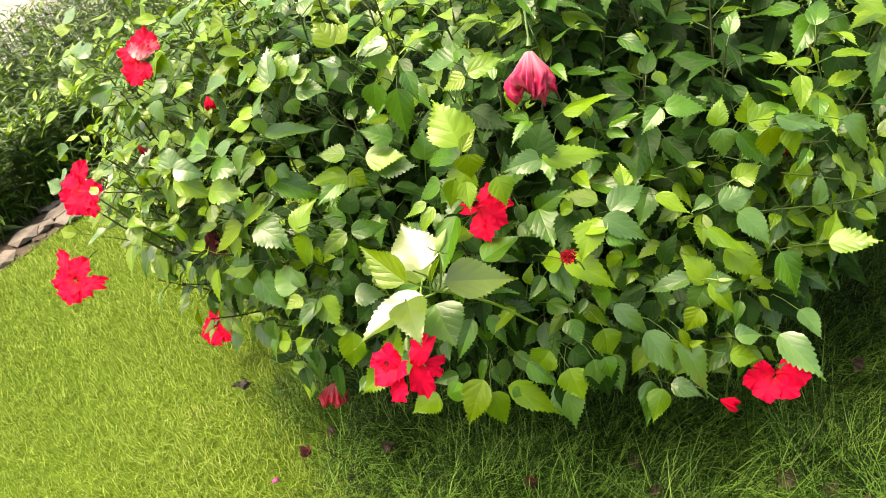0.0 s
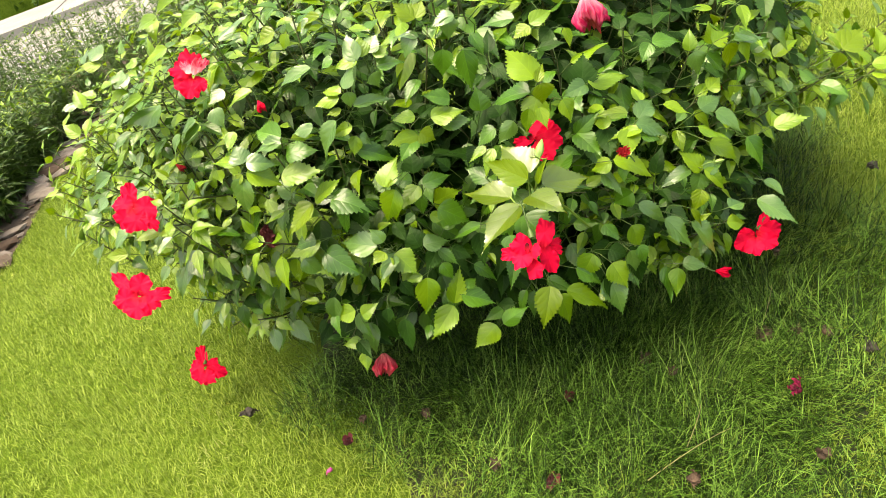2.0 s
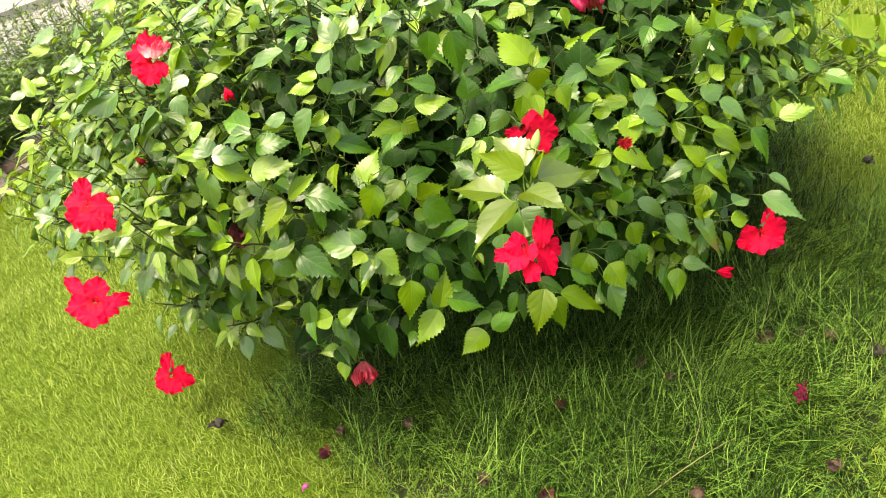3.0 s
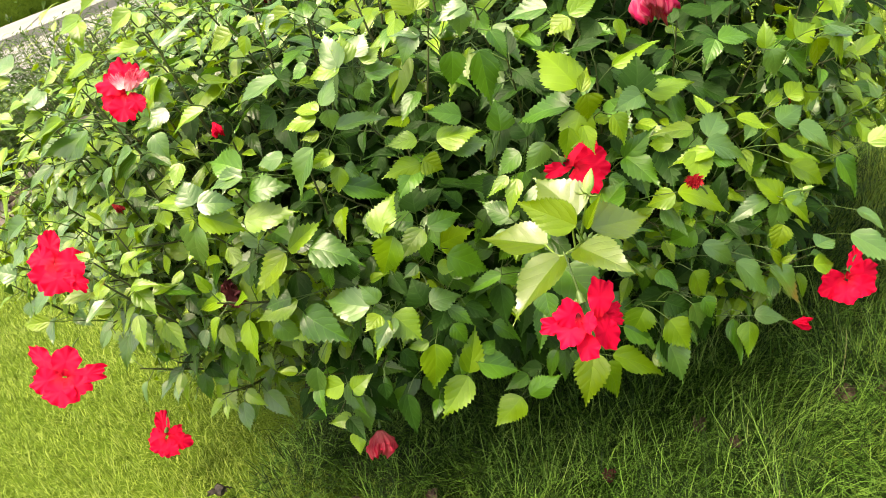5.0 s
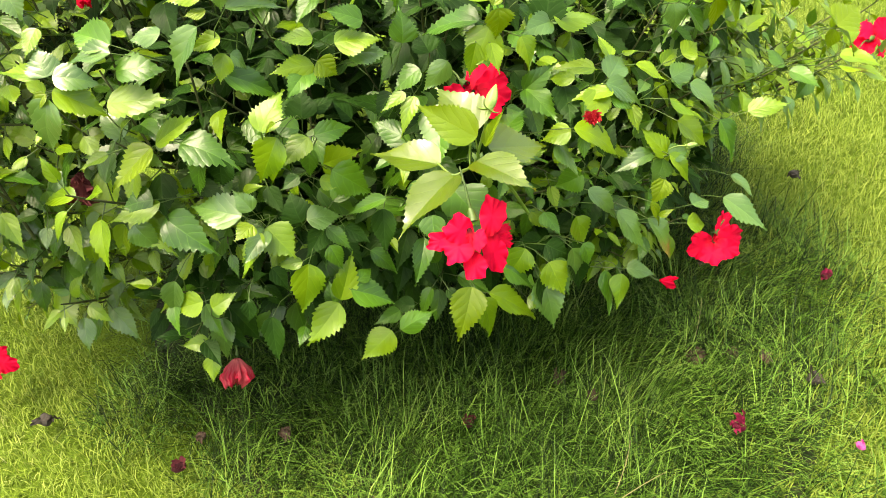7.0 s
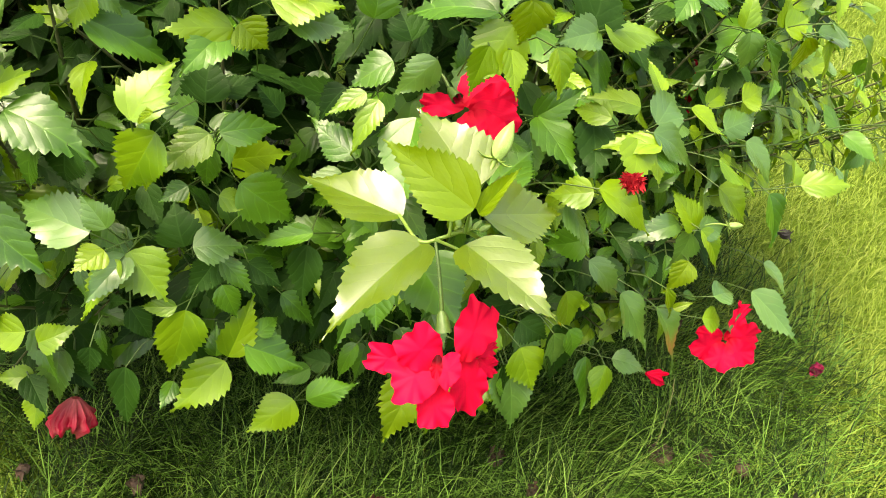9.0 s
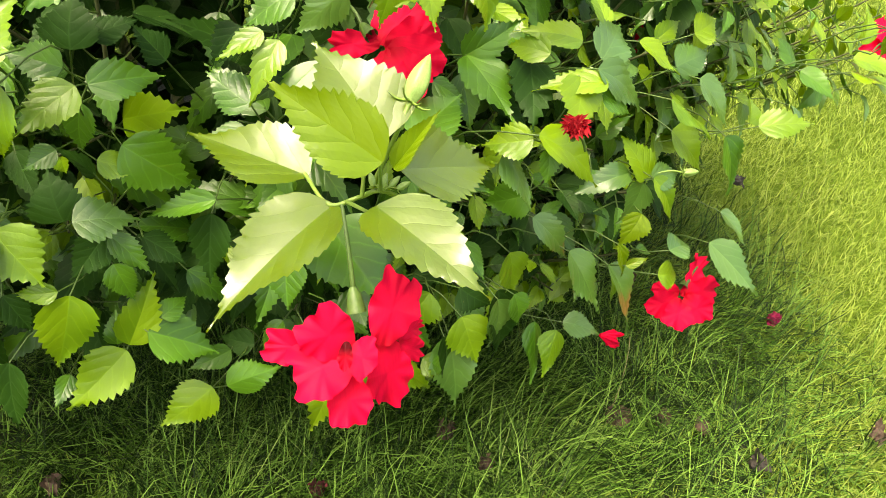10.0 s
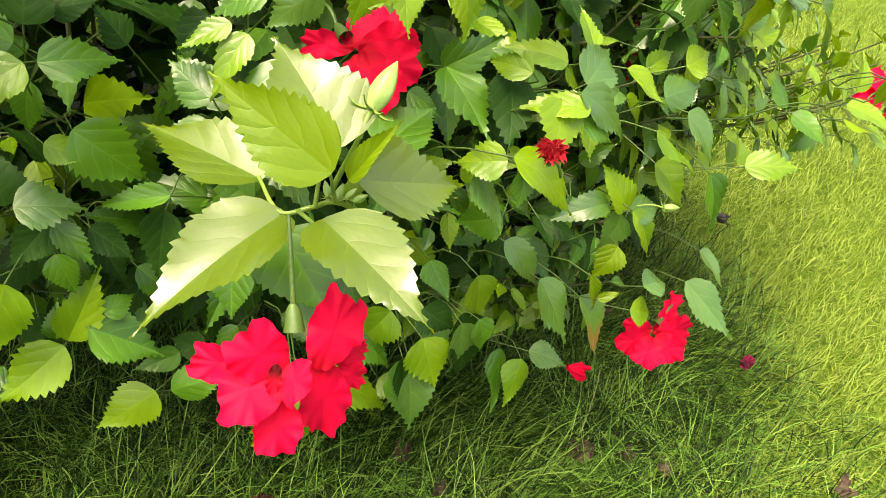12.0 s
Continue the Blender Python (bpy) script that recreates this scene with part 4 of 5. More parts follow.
blade((-0.035, 0.864, 0.656), (-0.052, 0.861, 0.632), 0.67, YOUNG)
blade((-0.030, 0.867, 0.653), (-0.014, 0.863, 0.640), 0.84, PALE)
blade((-0.042, 0.872, 0.635), (0.013, 0.869, 0.603), 0.49, GREEN)
blade((0.055, 0.869, 0.647), (0.023, 0.871, 0.658), 0.74, YOUNG)
blade((0.049, 0.866, 0.620), (0.006, 0.854, 0.633), 0.54, YOUNG)
blade((0.053, 0.864, 0.624), (0.068, 0.855, 0.605), 1.00, LIME)
blade((0.045, 0.869, 0.618), (0.007, 0.838, 0.609), 0.51, GREEN)
blade((0.077, 0.872, 0.635), (0.126, 0.865, 0.634), 0.68, YOUNG)
blade((0.088, 0.874, 0.623), (0.132, 0.862, 0.610), 0.69, PALE)
blade((0.147, 0.860, 0.619), (0.157, 0.860, 0.653), 0.83, GREEN)
blade((0.197, 0.771, 0.650), (0.151, 0.815, 0.655), 0.55, GREEN)
blade((0.170, 0.844, 0.606), (0.166, 0.856, 0.632), 1.00, OLD_SHADED)
blade((0.114, 0.879, 0.647), (0.080, 0.878, 0.672), 0.65, GREEN)
blade((0.145, 0.842, 0.718), (0.139, 0.831, 0.661), 0.50, GREEN)
blade((0.120, 0.855, 0.726), (0.110, 0.849, 0.689), 0.67, GREEN)
blade((0.149, 0.852, 0.766), (0.112, 0.850, 0.766), 0.59, PALE)
blade((0.140, 0.850, 0.765), (0.132, 0.839, 0.741), 0.89, PALE)
blade((0.161, 0.838, 0.735), (0.165, 0.818, 0.709), 0.54, GREEN)
blade((0.216, 0.810, 0.741), (0.175, 0.837, 0.746), 0.49, GREEN)
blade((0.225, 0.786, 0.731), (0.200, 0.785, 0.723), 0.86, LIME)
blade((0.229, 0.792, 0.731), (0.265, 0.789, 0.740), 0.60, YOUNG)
blade((0.254, 0.787, 0.715), (0.232, 0.785, 0.707), 1.00, OLD_SHADED)
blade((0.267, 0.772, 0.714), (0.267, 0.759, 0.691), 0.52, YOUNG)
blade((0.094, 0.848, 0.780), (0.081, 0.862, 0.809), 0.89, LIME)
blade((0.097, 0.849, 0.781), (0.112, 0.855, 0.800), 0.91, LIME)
blade((0.087, 0.855, 0.761), (0.062, 0.850, 0.738), 0.69, PALE)
blade((0.093, 0.851, 0.756), (0.066, 0.860, 0.772), 0.44, PALE)
blade((0.282, 0.770, 0.630), (0.351, 0.784, 0.616), 0.36, YOUNG)
blade((0.281, 0.774, 0.627), (0.239, 0.762, 0.633), 0.54, PALE)
blade((0.274, 0.776, 0.628), (0.291, 0.781, 0.667), 0.86, OLD_SHADED)
blade((0.423, 0.840, 0.619), (0.469, 0.830, 0.618), 0.51, GREEN)
blade((0.419, 0.840, 0.620), (0.391, 0.824, 0.606), 0.60, GREEN)
blade((0.472, 0.825, 0.590), (0.478, 0.827, 0.621), 0.63, YOUNG)
blade((0.476, 0.820, 0.588), (0.476, 0.806, 0.558), 0.85, PALE)
blade((0.492, 0.815, 0.581), (0.512, 0.799, 0.543), 0.56, GREEN)
blade((0.500, 0.810, 0.593), (0.505, 0.817, 0.623), 0.84, YOUNG)
blade((0.501, 0.807, 0.593), (0.528, 0.802, 0.605), 0.83, YOUNG)
blade((0.518, 0.796, 0.588), (0.519, 0.788, 0.553), 0.85, LIME)
blade((0.527, 0.795, 0.592), (0.580, 0.790, 0.576), 0.34, PALE)
# leaves: wide view: sprays on the lawn's side
blade((-0.234, 1.142, 0.862), (-0.302, 1.184, 0.861), 0.30, YOUNG)
blade((-0.292, 1.221, 0.871), (-0.268, 1.232, 0.892), 0.39, YOUNG)
blade((-0.247, 1.190, 0.856), (-0.254, 1.152, 0.833), 0.49, YOUNG)
blade((-0.199, 1.114, 0.880), (-0.245, 1.139, 0.875), 0.31, YOUNG)
blade((-0.173, 1.092, 0.855), (-0.211, 1.091, 0.847), 0.56, YOUNG)
blade((-0.181, 1.068, 0.819), (-0.225, 1.085, 0.828), 0.31, YOUNG)
blade((-0.160, 1.056, 0.813), (-0.103, 1.053, 0.837), 0.31, PALE)
blade((-0.078, 1.020, 0.799), (-0.113, 1.032, 0.797), 0.73, LIME)
blade((-0.236, 1.089, 0.824), (-0.288, 1.107, 0.814), 0.35, YOUNG)
blade((-0.289, 1.117, 0.817), (-0.313, 1.122, 0.817), 0.74, YOUNG)
blade((-0.254, 1.082, 0.804), (-0.291, 1.080, 0.783), 0.46, YOUNG)
blade((-0.317, 1.105, 0.792), (-0.340, 1.133, 0.817), 0.61, PALE)
blade((-0.335, 1.150, 0.840), (-0.363, 1.181, 0.854), 0.62, PALE)
blade((-0.346, 1.144, 0.827), (-0.380, 1.159, 0.838), 0.51, LIME)
blade((-0.321, 1.101, 0.782), (-0.371, 1.116, 0.779), 0.34, YOUNG)
blade((-0.303, 1.085, 0.767), (-0.358, 1.097, 0.756), 0.39, YOUNG)
blade((-0.190, 1.036, 0.781), (-0.172, 1.011, 0.758), 0.66, YOUNG)
blade((-0.175, 1.033, 0.785), (-0.213, 1.020, 0.765), 0.48, YOUNG)
blade((-0.183, 1.020, 0.750), (-0.213, 1.013, 0.738), 0.68, PALE)
blade((-0.145, 1.002, 0.736), (-0.189, 1.007, 0.736), 0.46, YOUNG)
blade((-0.012, 0.963, 0.807), (-0.058, 0.993, 0.806), 0.35, LIME)
blade((-0.024, 0.975, 0.806), (-0.049, 0.975, 0.791), 0.67, PALE)
blade((-0.064, 0.997, 0.795), (-0.079, 0.997, 0.775), 0.68, YOUNG)
blade((-0.056, 0.898, 0.760), (-0.121, 0.933, 0.748), 0.30, PALE)
blade((-0.072, 0.905, 0.729), (-0.101, 0.915, 0.716), 0.79, OLD_SHADED)
blade((-0.024, 0.883, 0.764), (-0.045, 0.887, 0.759), 0.87, GREEN)
blade((-0.286, 1.065, 0.749), (-0.354, 1.087, 0.743), 0.35, PALE)
blade((-0.238, 1.016, 0.715), (-0.292, 1.029, 0.703), 0.36, PALE)
blade((-0.272, 1.029, 0.711), (-0.304, 1.021, 0.684), 0.38, PALE)
blade((-0.343, 1.079, 0.728), (-0.386, 1.077, 0.717), 0.34, PALE)
blade((-0.209, 1.013, 0.730), (-0.208, 0.991, 0.708), 0.82, PALE)
blade((-0.194, 0.980, 0.696), (-0.215, 0.963, 0.679), 0.65, YOUNG)
blade((-0.133, 0.938, 0.673), (-0.168, 0.980, 0.695), 0.56, GREEN)
blade((-0.203, 0.953, 0.655), (-0.249, 0.987, 0.668), 0.30, YOUNG)
blade((-0.201, 0.949, 0.655), (-0.202, 0.966, 0.682), 0.96, PALE)
blade((-0.196, 0.947, 0.654), (-0.155, 0.934, 0.648), 0.64, PALE)
blade((-0.201, 0.947, 0.641), (-0.156, 0.933, 0.609), 0.54, YOUNG)
blade((-0.208, 0.944, 0.635), (-0.241, 0.939, 0.583), 0.63, PALE)
blade((-0.208, 0.947, 0.640), (-0.226, 0.947, 0.629), 0.71, LIME)
blade((-0.157, 0.934, 0.617), (-0.098, 0.900, 0.621), 0.50, YOUNG)
blade((-0.137, 0.930, 0.648), (-0.096, 0.904, 0.657), 0.63, GREEN)
blade((-0.136, 0.930, 0.667), (-0.178, 0.953, 0.674), 0.47, PALE)
blade((-0.086, 0.890, 0.683), (-0.116, 0.914, 0.685), 0.53, PALE)
blade((-0.126, 0.923, 0.565), (-0.080, 0.903, 0.596), 0.46, YOUNG)
blade((-0.131, 0.923, 0.563), (-0.185, 0.923, 0.537), 0.57, LIME)
blade((-0.102, 0.903, 0.566), (-0.058, 0.860, 0.557), 0.60, GREEN)
blade((-0.086, 0.890, 0.552), (-0.112, 0.887, 0.512), 0.59, GREEN)
blade((-0.069, 0.878, 0.546), (-0.084, 0.874, 0.516), 0.95, OLD_SHADED)
blade((-0.069, 0.860, 0.484), (-0.120, 0.909, 0.494), 0.51, PALE)
blade((-0.054, 0.857, 0.457), (-0.093, 0.843, 0.423), 0.39, YOUNG)
blade((-0.145, 0.929, 0.476), (-0.118, 0.871, 0.454), 0.60, GREEN)
blade((-0.144, 0.929, 0.496), (-0.206, 0.942, 0.488), 0.38, YOUNG)
blade((-0.150, 0.933, 0.500), (-0.184, 0.944, 0.503), 0.91, GREEN)
blade((-0.179, 0.940, 0.475), (-0.168, 0.918, 0.444), 0.75, PALE)
blade((-0.257, 1.015, 0.513), (-0.254, 1.008, 0.478), 0.78, PALE)
blade((-0.260, 1.050, 0.433), (-0.221, 1.018, 0.431), 0.46, PALE)
blade((-0.259, 1.053, 0.417), (-0.266, 1.044, 0.374), 0.61, PALE)
blade((-0.237, 1.052, 0.408), (-0.269, 1.042, 0.343), 0.38, PALE)
blade((-0.398, 1.388, 0.244), (-0.421, 1.353, 0.211), 0.40, PALE)
blade((-0.448, 1.371, 0.220), (-0.477, 1.352, 0.204), 0.55, PALE)
blade((-0.245, 1.093, 0.309), (-0.275, 1.083, 0.269), 0.35, PALE)
blade((-0.162, 0.943, 0.385), (-0.185, 0.937, 0.340), 0.50, PALE)
blade((-0.140, 0.918, 0.360), (-0.179, 0.939, 0.351), 0.64, YOUNG)
blade((-0.133, 0.911, 0.351), (-0.105, 0.897, 0.366), 0.68, YOUNG)
blade((-0.125, 0.957, 0.301), (-0.145, 0.932, 0.253), 0.47, PALE)
blade((-0.152, 0.954, 0.275), (-0.184, 0.952, 0.284), 0.63, YOUNG)
blade((-0.154, 0.948, 0.255), (-0.168, 0.934, 0.229), 0.66, YOUNG)
blade((-0.092, 0.872, 0.367), (-0.098, 0.867, 0.341), 0.64, OLD_SHADED)
# leaves: sprays at both ends of the shrub
blade((-0.414, 1.399, 0.804), (-0.404, 1.414, 0.833), 1.00, PALE)
blade((-0.405, 1.392, 0.802), (-0.444, 1.365, 0.801), 0.53, LIME)
blade((-0.326, 1.088, 0.799), (-0.318, 1.098, 0.823), 1.00, PALE)
blade((-0.356, 1.103, 0.800), (-0.326, 1.094, 0.814), 0.60, YOUNG)
blade((-0.397, 1.252, 0.767), (-0.429, 1.259, 0.787), 0.55, YOUNG)
blade((-0.421, 1.241, 0.759), (-0.426, 1.261, 0.796), 0.50, YOUNG)
blade((-0.426, 1.249, 0.769), (-0.463, 1.253, 0.772), 0.47, PALE)
blade((-0.358, 1.247, 0.721), (-0.397, 1.235, 0.712), 0.70, PALE)
blade((-0.302, 1.072, 0.774), (-0.396, 1.112, 0.753), 0.30, YOUNG)
blade((-0.421, 1.240, 0.740), (-0.445, 1.217, 0.717), 0.48, YOUNG)
blade((-0.448, 1.230, 0.722), (-0.471, 1.243, 0.748), 0.62, YOUNG)
blade((-0.429, 1.138, 0.719), (-0.477, 1.127, 0.708), 0.40, YOUNG)
blade((-0.281, 1.059, 0.752), (-0.335, 1.078, 0.733), 0.44, PALE)
blade((-0.240, 1.018, 0.723), (-0.291, 1.034, 0.708), 0.50, PALE)
blade((-0.402, 1.075, 0.680), (-0.450, 1.089, 0.669), 0.42, PALE)
blade((-0.427, 1.079, 0.646), (-0.451, 1.074, 0.632), 1.00, PALE)
blade((-0.449, 1.073, 0.622), (-0.474, 1.085, 0.638), 0.75, PALE)
blade((-0.416, 1.039, 0.596), (-0.451, 1.034, 0.586), 0.78, PALE)
blade((-0.370, 1.033, 0.576), (-0.414, 1.032, 0.586), 0.56, YOUNG)
blade((-0.431, 1.023, 0.567), (-0.472, 1.033, 0.576), 0.42, LIME)
blade((0.684, 0.764, 0.521), (0.686, 0.783, 0.556), 0.96, YOUNG)
blade((0.684, 0.764, 0.521), (0.730, 0.768, 0.537), 0.84, LIME)
blade((0.687, 0.762, 0.517), (0.726, 0.757, 0.482), 0.84, YOUNG)
blade((0.676, 0.760, 0.519), (0.664, 0.757, 0.497), 1.00, LIME)
blade((0.520, 0.779, 0.606), (0.564, 0.779, 0.586), 0.38, PALE)
# leaves: under the large flower
blade((0.148, 0.765, 0.349), (0.113, 0.731, 0.309), 0.60, LIME)
blade((0.154, 0.757, 0.333), (0.168, 0.737, 0.283), 0.55, YOUNG)
blade((0.174, 0.776, 0.321), (0.239, 0.758, 0.274), 0.37, YOUNG)
blade((0.205, 0.795, 0.338), (0.238, 0.773, 0.311), 0.64, GREEN)
blade((0.246, 0.772, 0.317), (0.246, 0.739, 0.257), 0.57, PALE)
blade((0.236, 0.791, 0.353), (0.203, 0.781, 0.322), 0.75, YOUNG)
blade((0.291, 0.773, 0.349), (0.296, 0.749, 0.283), 0.58, OLD_SHADED)
# leaves: far top and open end
blade((0.559, 0.818, 0.628), (0.553, 0.792, 0.601), 0.51, YOUNG)
blade((0.594, 0.799, 0.576), (0.629, 0.785, 0.539), 0.54, PALE)
# the large pale leaves at the tip of the shoot that leans out of the shrub
blade((0.124, 0.745, 0.528), (0.076, 0.814, 0.532), 0.50, SHEEN, large=True)
blade((0.126, 0.712, 0.530), (0.043, 0.674, 0.521), 0.47, SHEEN, large=True, lit=(-0.5, 1, 0.3))
blade((0.123, 0.653, 0.570), (0.138, 0.584, 0.574), 0.50, SHEEN, large=True, lit=(1, 0.2, 0))
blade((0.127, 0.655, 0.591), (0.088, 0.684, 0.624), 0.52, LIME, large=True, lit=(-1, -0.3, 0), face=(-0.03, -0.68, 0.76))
blade((0.141, 0.682, 0.584), (0.130, 0.727, 0.617), 0.86, SHEEN, large=True, lit=(1, 0, 0))
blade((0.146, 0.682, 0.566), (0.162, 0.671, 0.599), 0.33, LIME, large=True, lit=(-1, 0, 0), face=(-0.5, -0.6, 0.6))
blade((0.157, 0.696, 0.554), (0.228, 0.711, 0.529), 0.54, SHEEN, large=True, lit=(0, -1, 0), face=(-0.22, -0.30, 0.93))
blade((0.167, 0.700, 0.542), (0.226, 0.707, 0.514), 0.36, GREEN, large=True)
blade((0.168, 0.826, 0.554), (0.134, 0.784, 0.510), 0.62, GREEN, large=True)
blade((0.130, 0.734, 0.501), (0.142, 0.688, 0.473), 0.90, GREEN, large=True)
blade((0.107, 0.745, 0.474), (0.098, 0.729, 0.448), 0.87, GREEN, large=True)
blade((0.193, 0.751, 0.534), (0.238, 0.769, 0.544), 0.78, GREEN, large=True)
blade((0.134, 0.712, 0.465), (0.132, 0.688, 0.456), 0.78, GREEN, large=True)
blade((0.189, 0.702, 0.382), (0.198, 0.701, 0.370), 0.90, GREEN, large=True)
# its twig, side twigs and leaf stalks
branch([(0.231, 0.766, 0.418), (0.192, 0.734, 0.486), (0.150, 0.699, 0.540), (0.138, 0.707, 0.534), (0.123, 0.713, 0.530), (0.122, 0.745, 0.530)], 0.0018, SHOOT_STEM)
branch([(0.146, 0.696, 0.543), (0.129, 0.662, 0.586)], 0.0012, SHOOT_STEM)
branch([(0.137, 0.700, 0.540), (0.140, 0.701, 0.559), (0.135, 0.671, 0.591)], 0.0012, SHOOT_STEM)
branch([(0.129, 0.701, 0.538), (0.121, 0.651, 0.567)], 0.0012, SHOOT_STEM)
branch([(0.146, 0.707, 0.538), (0.157, 0.702, 0.571), (0.160, 0.692, 0.593)], 0.0016, SHOOT_STEM)
branch([(-0.043, 0.995, 0.365), (-0.010, 0.977, 0.368), (0.032, 1.010, 0.396), (0.081, 1.027, 0.413), (0.135, 1.072, 0.428)], 0.0022, SHOOT_STEM)
branch([(0.071, 1.040, 0.419), (0.073, 1.061, 0.425)], 0.0012, SHOOT_STEM)
branch([(0.107, 1.049, 0.435), (0.104, 1.066, 0.449)], 0.0012, SHOOT_STEM)
# long bare side twigs on the open side
branch([(0.510, 0.837, 0.461), (0.625, 0.855, 0.435), (0.712, 0.861, 0.438), (0.822, 0.882, 0.410), (0.929, 0.911, 0.390)], 0.0010)
branch([(0.545, 0.852, 0.497), (0.668, 0.867, 0.441), (0.764, 0.872, 0.417), (0.921, 0.865, 0.360)], 0.0010)
blade((0.847, 0.884, 0.406), (0.887, 0.839, 0.402), 0.55, YOUNG)
blade((0.873, 0.872, 0.382), (0.902, 0.825, 0.369), 0.55, YOUNG)
blade((0.848, 0.859, 0.371), (0.843, 0.828, 0.352), 0.55, PALE)
blade((0.771, 0.863, 0.400), (0.729, 0.853, 0.379), 0.55, GREEN)
blade((0.694, 0.842, 0.399), (0.694, 0.806, 0.379), 0.55, PALE)
blade((0.871, 0.895, 0.415), (0.892, 0.907, 0.455), 0.55, YOUNG)
blade((0.842, 0.886, 0.410), (0.832, 0.910, 0.443), 0.55, YOUNG)
blade((0.736, 0.884, 0.443), (0.756, 0.884, 0.472), 0.55, YOUNG)
blade((0.659, 0.858, 0.438), (0.661, 0.868, 0.464), 0.55, PALE)
blade((0.645, 0.850, 0.432), (0.643, 0.826, 0.423), 0.55, PALE)
blade((0.727, 0.866, 0.421), (0.748, 0.826, 0.409), 0.55, GREEN)
blade((0.623, 0.868, 0.470), (0.628, 0.838, 0.459), 0.55, YOUNG)
blade((0.580, 0.840, 0.450), (0.597, 0.848, 0.484), 0.55, PALE)
blade((0.837, 0.874, 0.395), (0.869, 0.836, 0.393), 0.55, YOUNG)
blade((0.931, 0.886, 0.386), (0.951, 0.879, 0.408), 0.55, PALE)
blade((0.784, 0.889, 0.433), (0.776, 0.908, 0.462), 0.55, YOUNG)
blade((0.717, 0.868, 0.428), (0.708, 0.890, 0.458), 0.55, GREEN)
shoot((0.485, 0.845, 0.499), (0.31, -0.72, 0.45), 0.15, 11, 0.054, "pale")
shoot((0.580, 0.896, 0.486), (0.42, -0.66, 0.44), 0.15, 11, 0.050, "pale")
shoot((0.699, 0.942, 0.451), (0.53, -0.59, 0.42), 0.15, 11, 0.050, "pale")
shoot((0.827, 0.975, 0.410), (0.61, -0.51, 0.39), 0.15, 11, 0.058, "pale")
shoot((0.678, 0.907, 0.434), (0.50, -0.62, 0.40), 0.15, 11, 0.054, "pale")
shoot((0.802, 0.923, 0.404), (0.58, -0.55, 0.38), 0.15, 11, 0.058, "pale")
shoot((0.943, 0.970, 0.400), (0.65, -0.46, 0.38), 0.15, 11, 0.054, "pale")
shoot((1.017, 0.970, 0.400), (0.67, -0.43, 0.38), 0.15, 11, 0.050, "pale")
shoot((0.596, 0.884, 0.453), (0.43, -0.67, 0.42), 0.15, 11, 0.058, "pale")
shoot((0.864, 1.034, 0.414), (0.65, -0.46, 0.39), 0.15, 11, 0.054, "pale")
shoot((0.970, 1.028, 0.397), (0.68, -0.42, 0.38), 0.15, 11, 0.050, "pale")
shoot((0.898, 0.914, 0.394), (0.61, -0.51, 0.37), 0.15, 11, 0.050, "pale")
shoot((0.557, 0.866, 0.442), (0.39, -0.69, 0.41), 0.15, 11, 0.050, "pale")
shoot((0.621, 0.863, 0.418), (0.44, -0.66, 0.39), 0.15, 11, 0.050, "pale")
shoot((0.967, 0.925, 0.385), (0.64, -0.48, 0.37), 0.15, 11, 0.050, "pale")
shoot((0.867, 0.945, 0.405), (0.61, -0.51, 0.38), 0.15, 11, 0.050, "pale")
shoot((0.607, 0.994, 0.445), (0.50, -0.62, 0.42), 0.15, 11, 0.054, "pale")
shoot((1.107, 1.025, 0.402), (0.71, -0.37, 0.38), 0.15, 11, 0.050, "pale")
shoot((1.099, 1.086, 0.381), (0.73, -0.33, 0.37), 0.15, 11, 0.054, "pale")
shoot((1.028, 1.133, 0.382), (0.73, -0.32, 0.37), 0.15, 11, 0.050, "pale")
# leafy shoots hanging low on the lawn's side
shoot((-0.362, 1.112, 0.482), (-0.73, -0.39, 0.21), 0.13, 10, 0.048, "young")
shoot((-0.379, 1.349, 0.297), (-0.87, -0.18, 0.12), 0.13, 10, 0.044, "young")
shoot((-0.349, 1.314, 0.249), (-0.84, -0.22, 0.10), 0.13, 10, 0.052, "young")
shoot((-0.300, 1.150, 0.272), (-0.73, -0.40, 0.11), 0.13, 10, 0.048, "young")
shoot((-0.357, 1.068, 0.565), (-0.68, -0.41, 0.24), 0.13, 10, 0.052, "young")
shoot((-0.297, 1.042, 0.527), (-0.64, -0.46, 0.23), 0.13, 10, 0.044, "young")
shoot((-0.258, 1.094, 0.393), (-0.67, -0.46, 0.17), 0.13, 10, 0.044, "young")
shoot((-0.368, 1.043, 0.611), (-0.66, -0.41, 0.25), 0.13, 10, 0.044, "young")
shoot((-0.240, 1.126, 0.303), (-0.68, -0.45, 0.13), 0.13, 10, 0.044, "young")
shoot((-0.421, 1.378, 0.175), (-0.85, -0.13, 0.07), 0.13, 10, 0.044, "young")
shoot((-0.451, 1.412, 0.241), (-0.88, -0.09, 0.10), 0.13, 10, 0.052, "young")
shoot((-0.301, 1.028, 0.609), (-0.61, -0.45, 0.26), 0.13, 10, 0.044, "young")
shoot((-0.331, 1.054, 0.639), (-0.64, -0.42, 0.27), 0.13, 10, 0.044, "young")
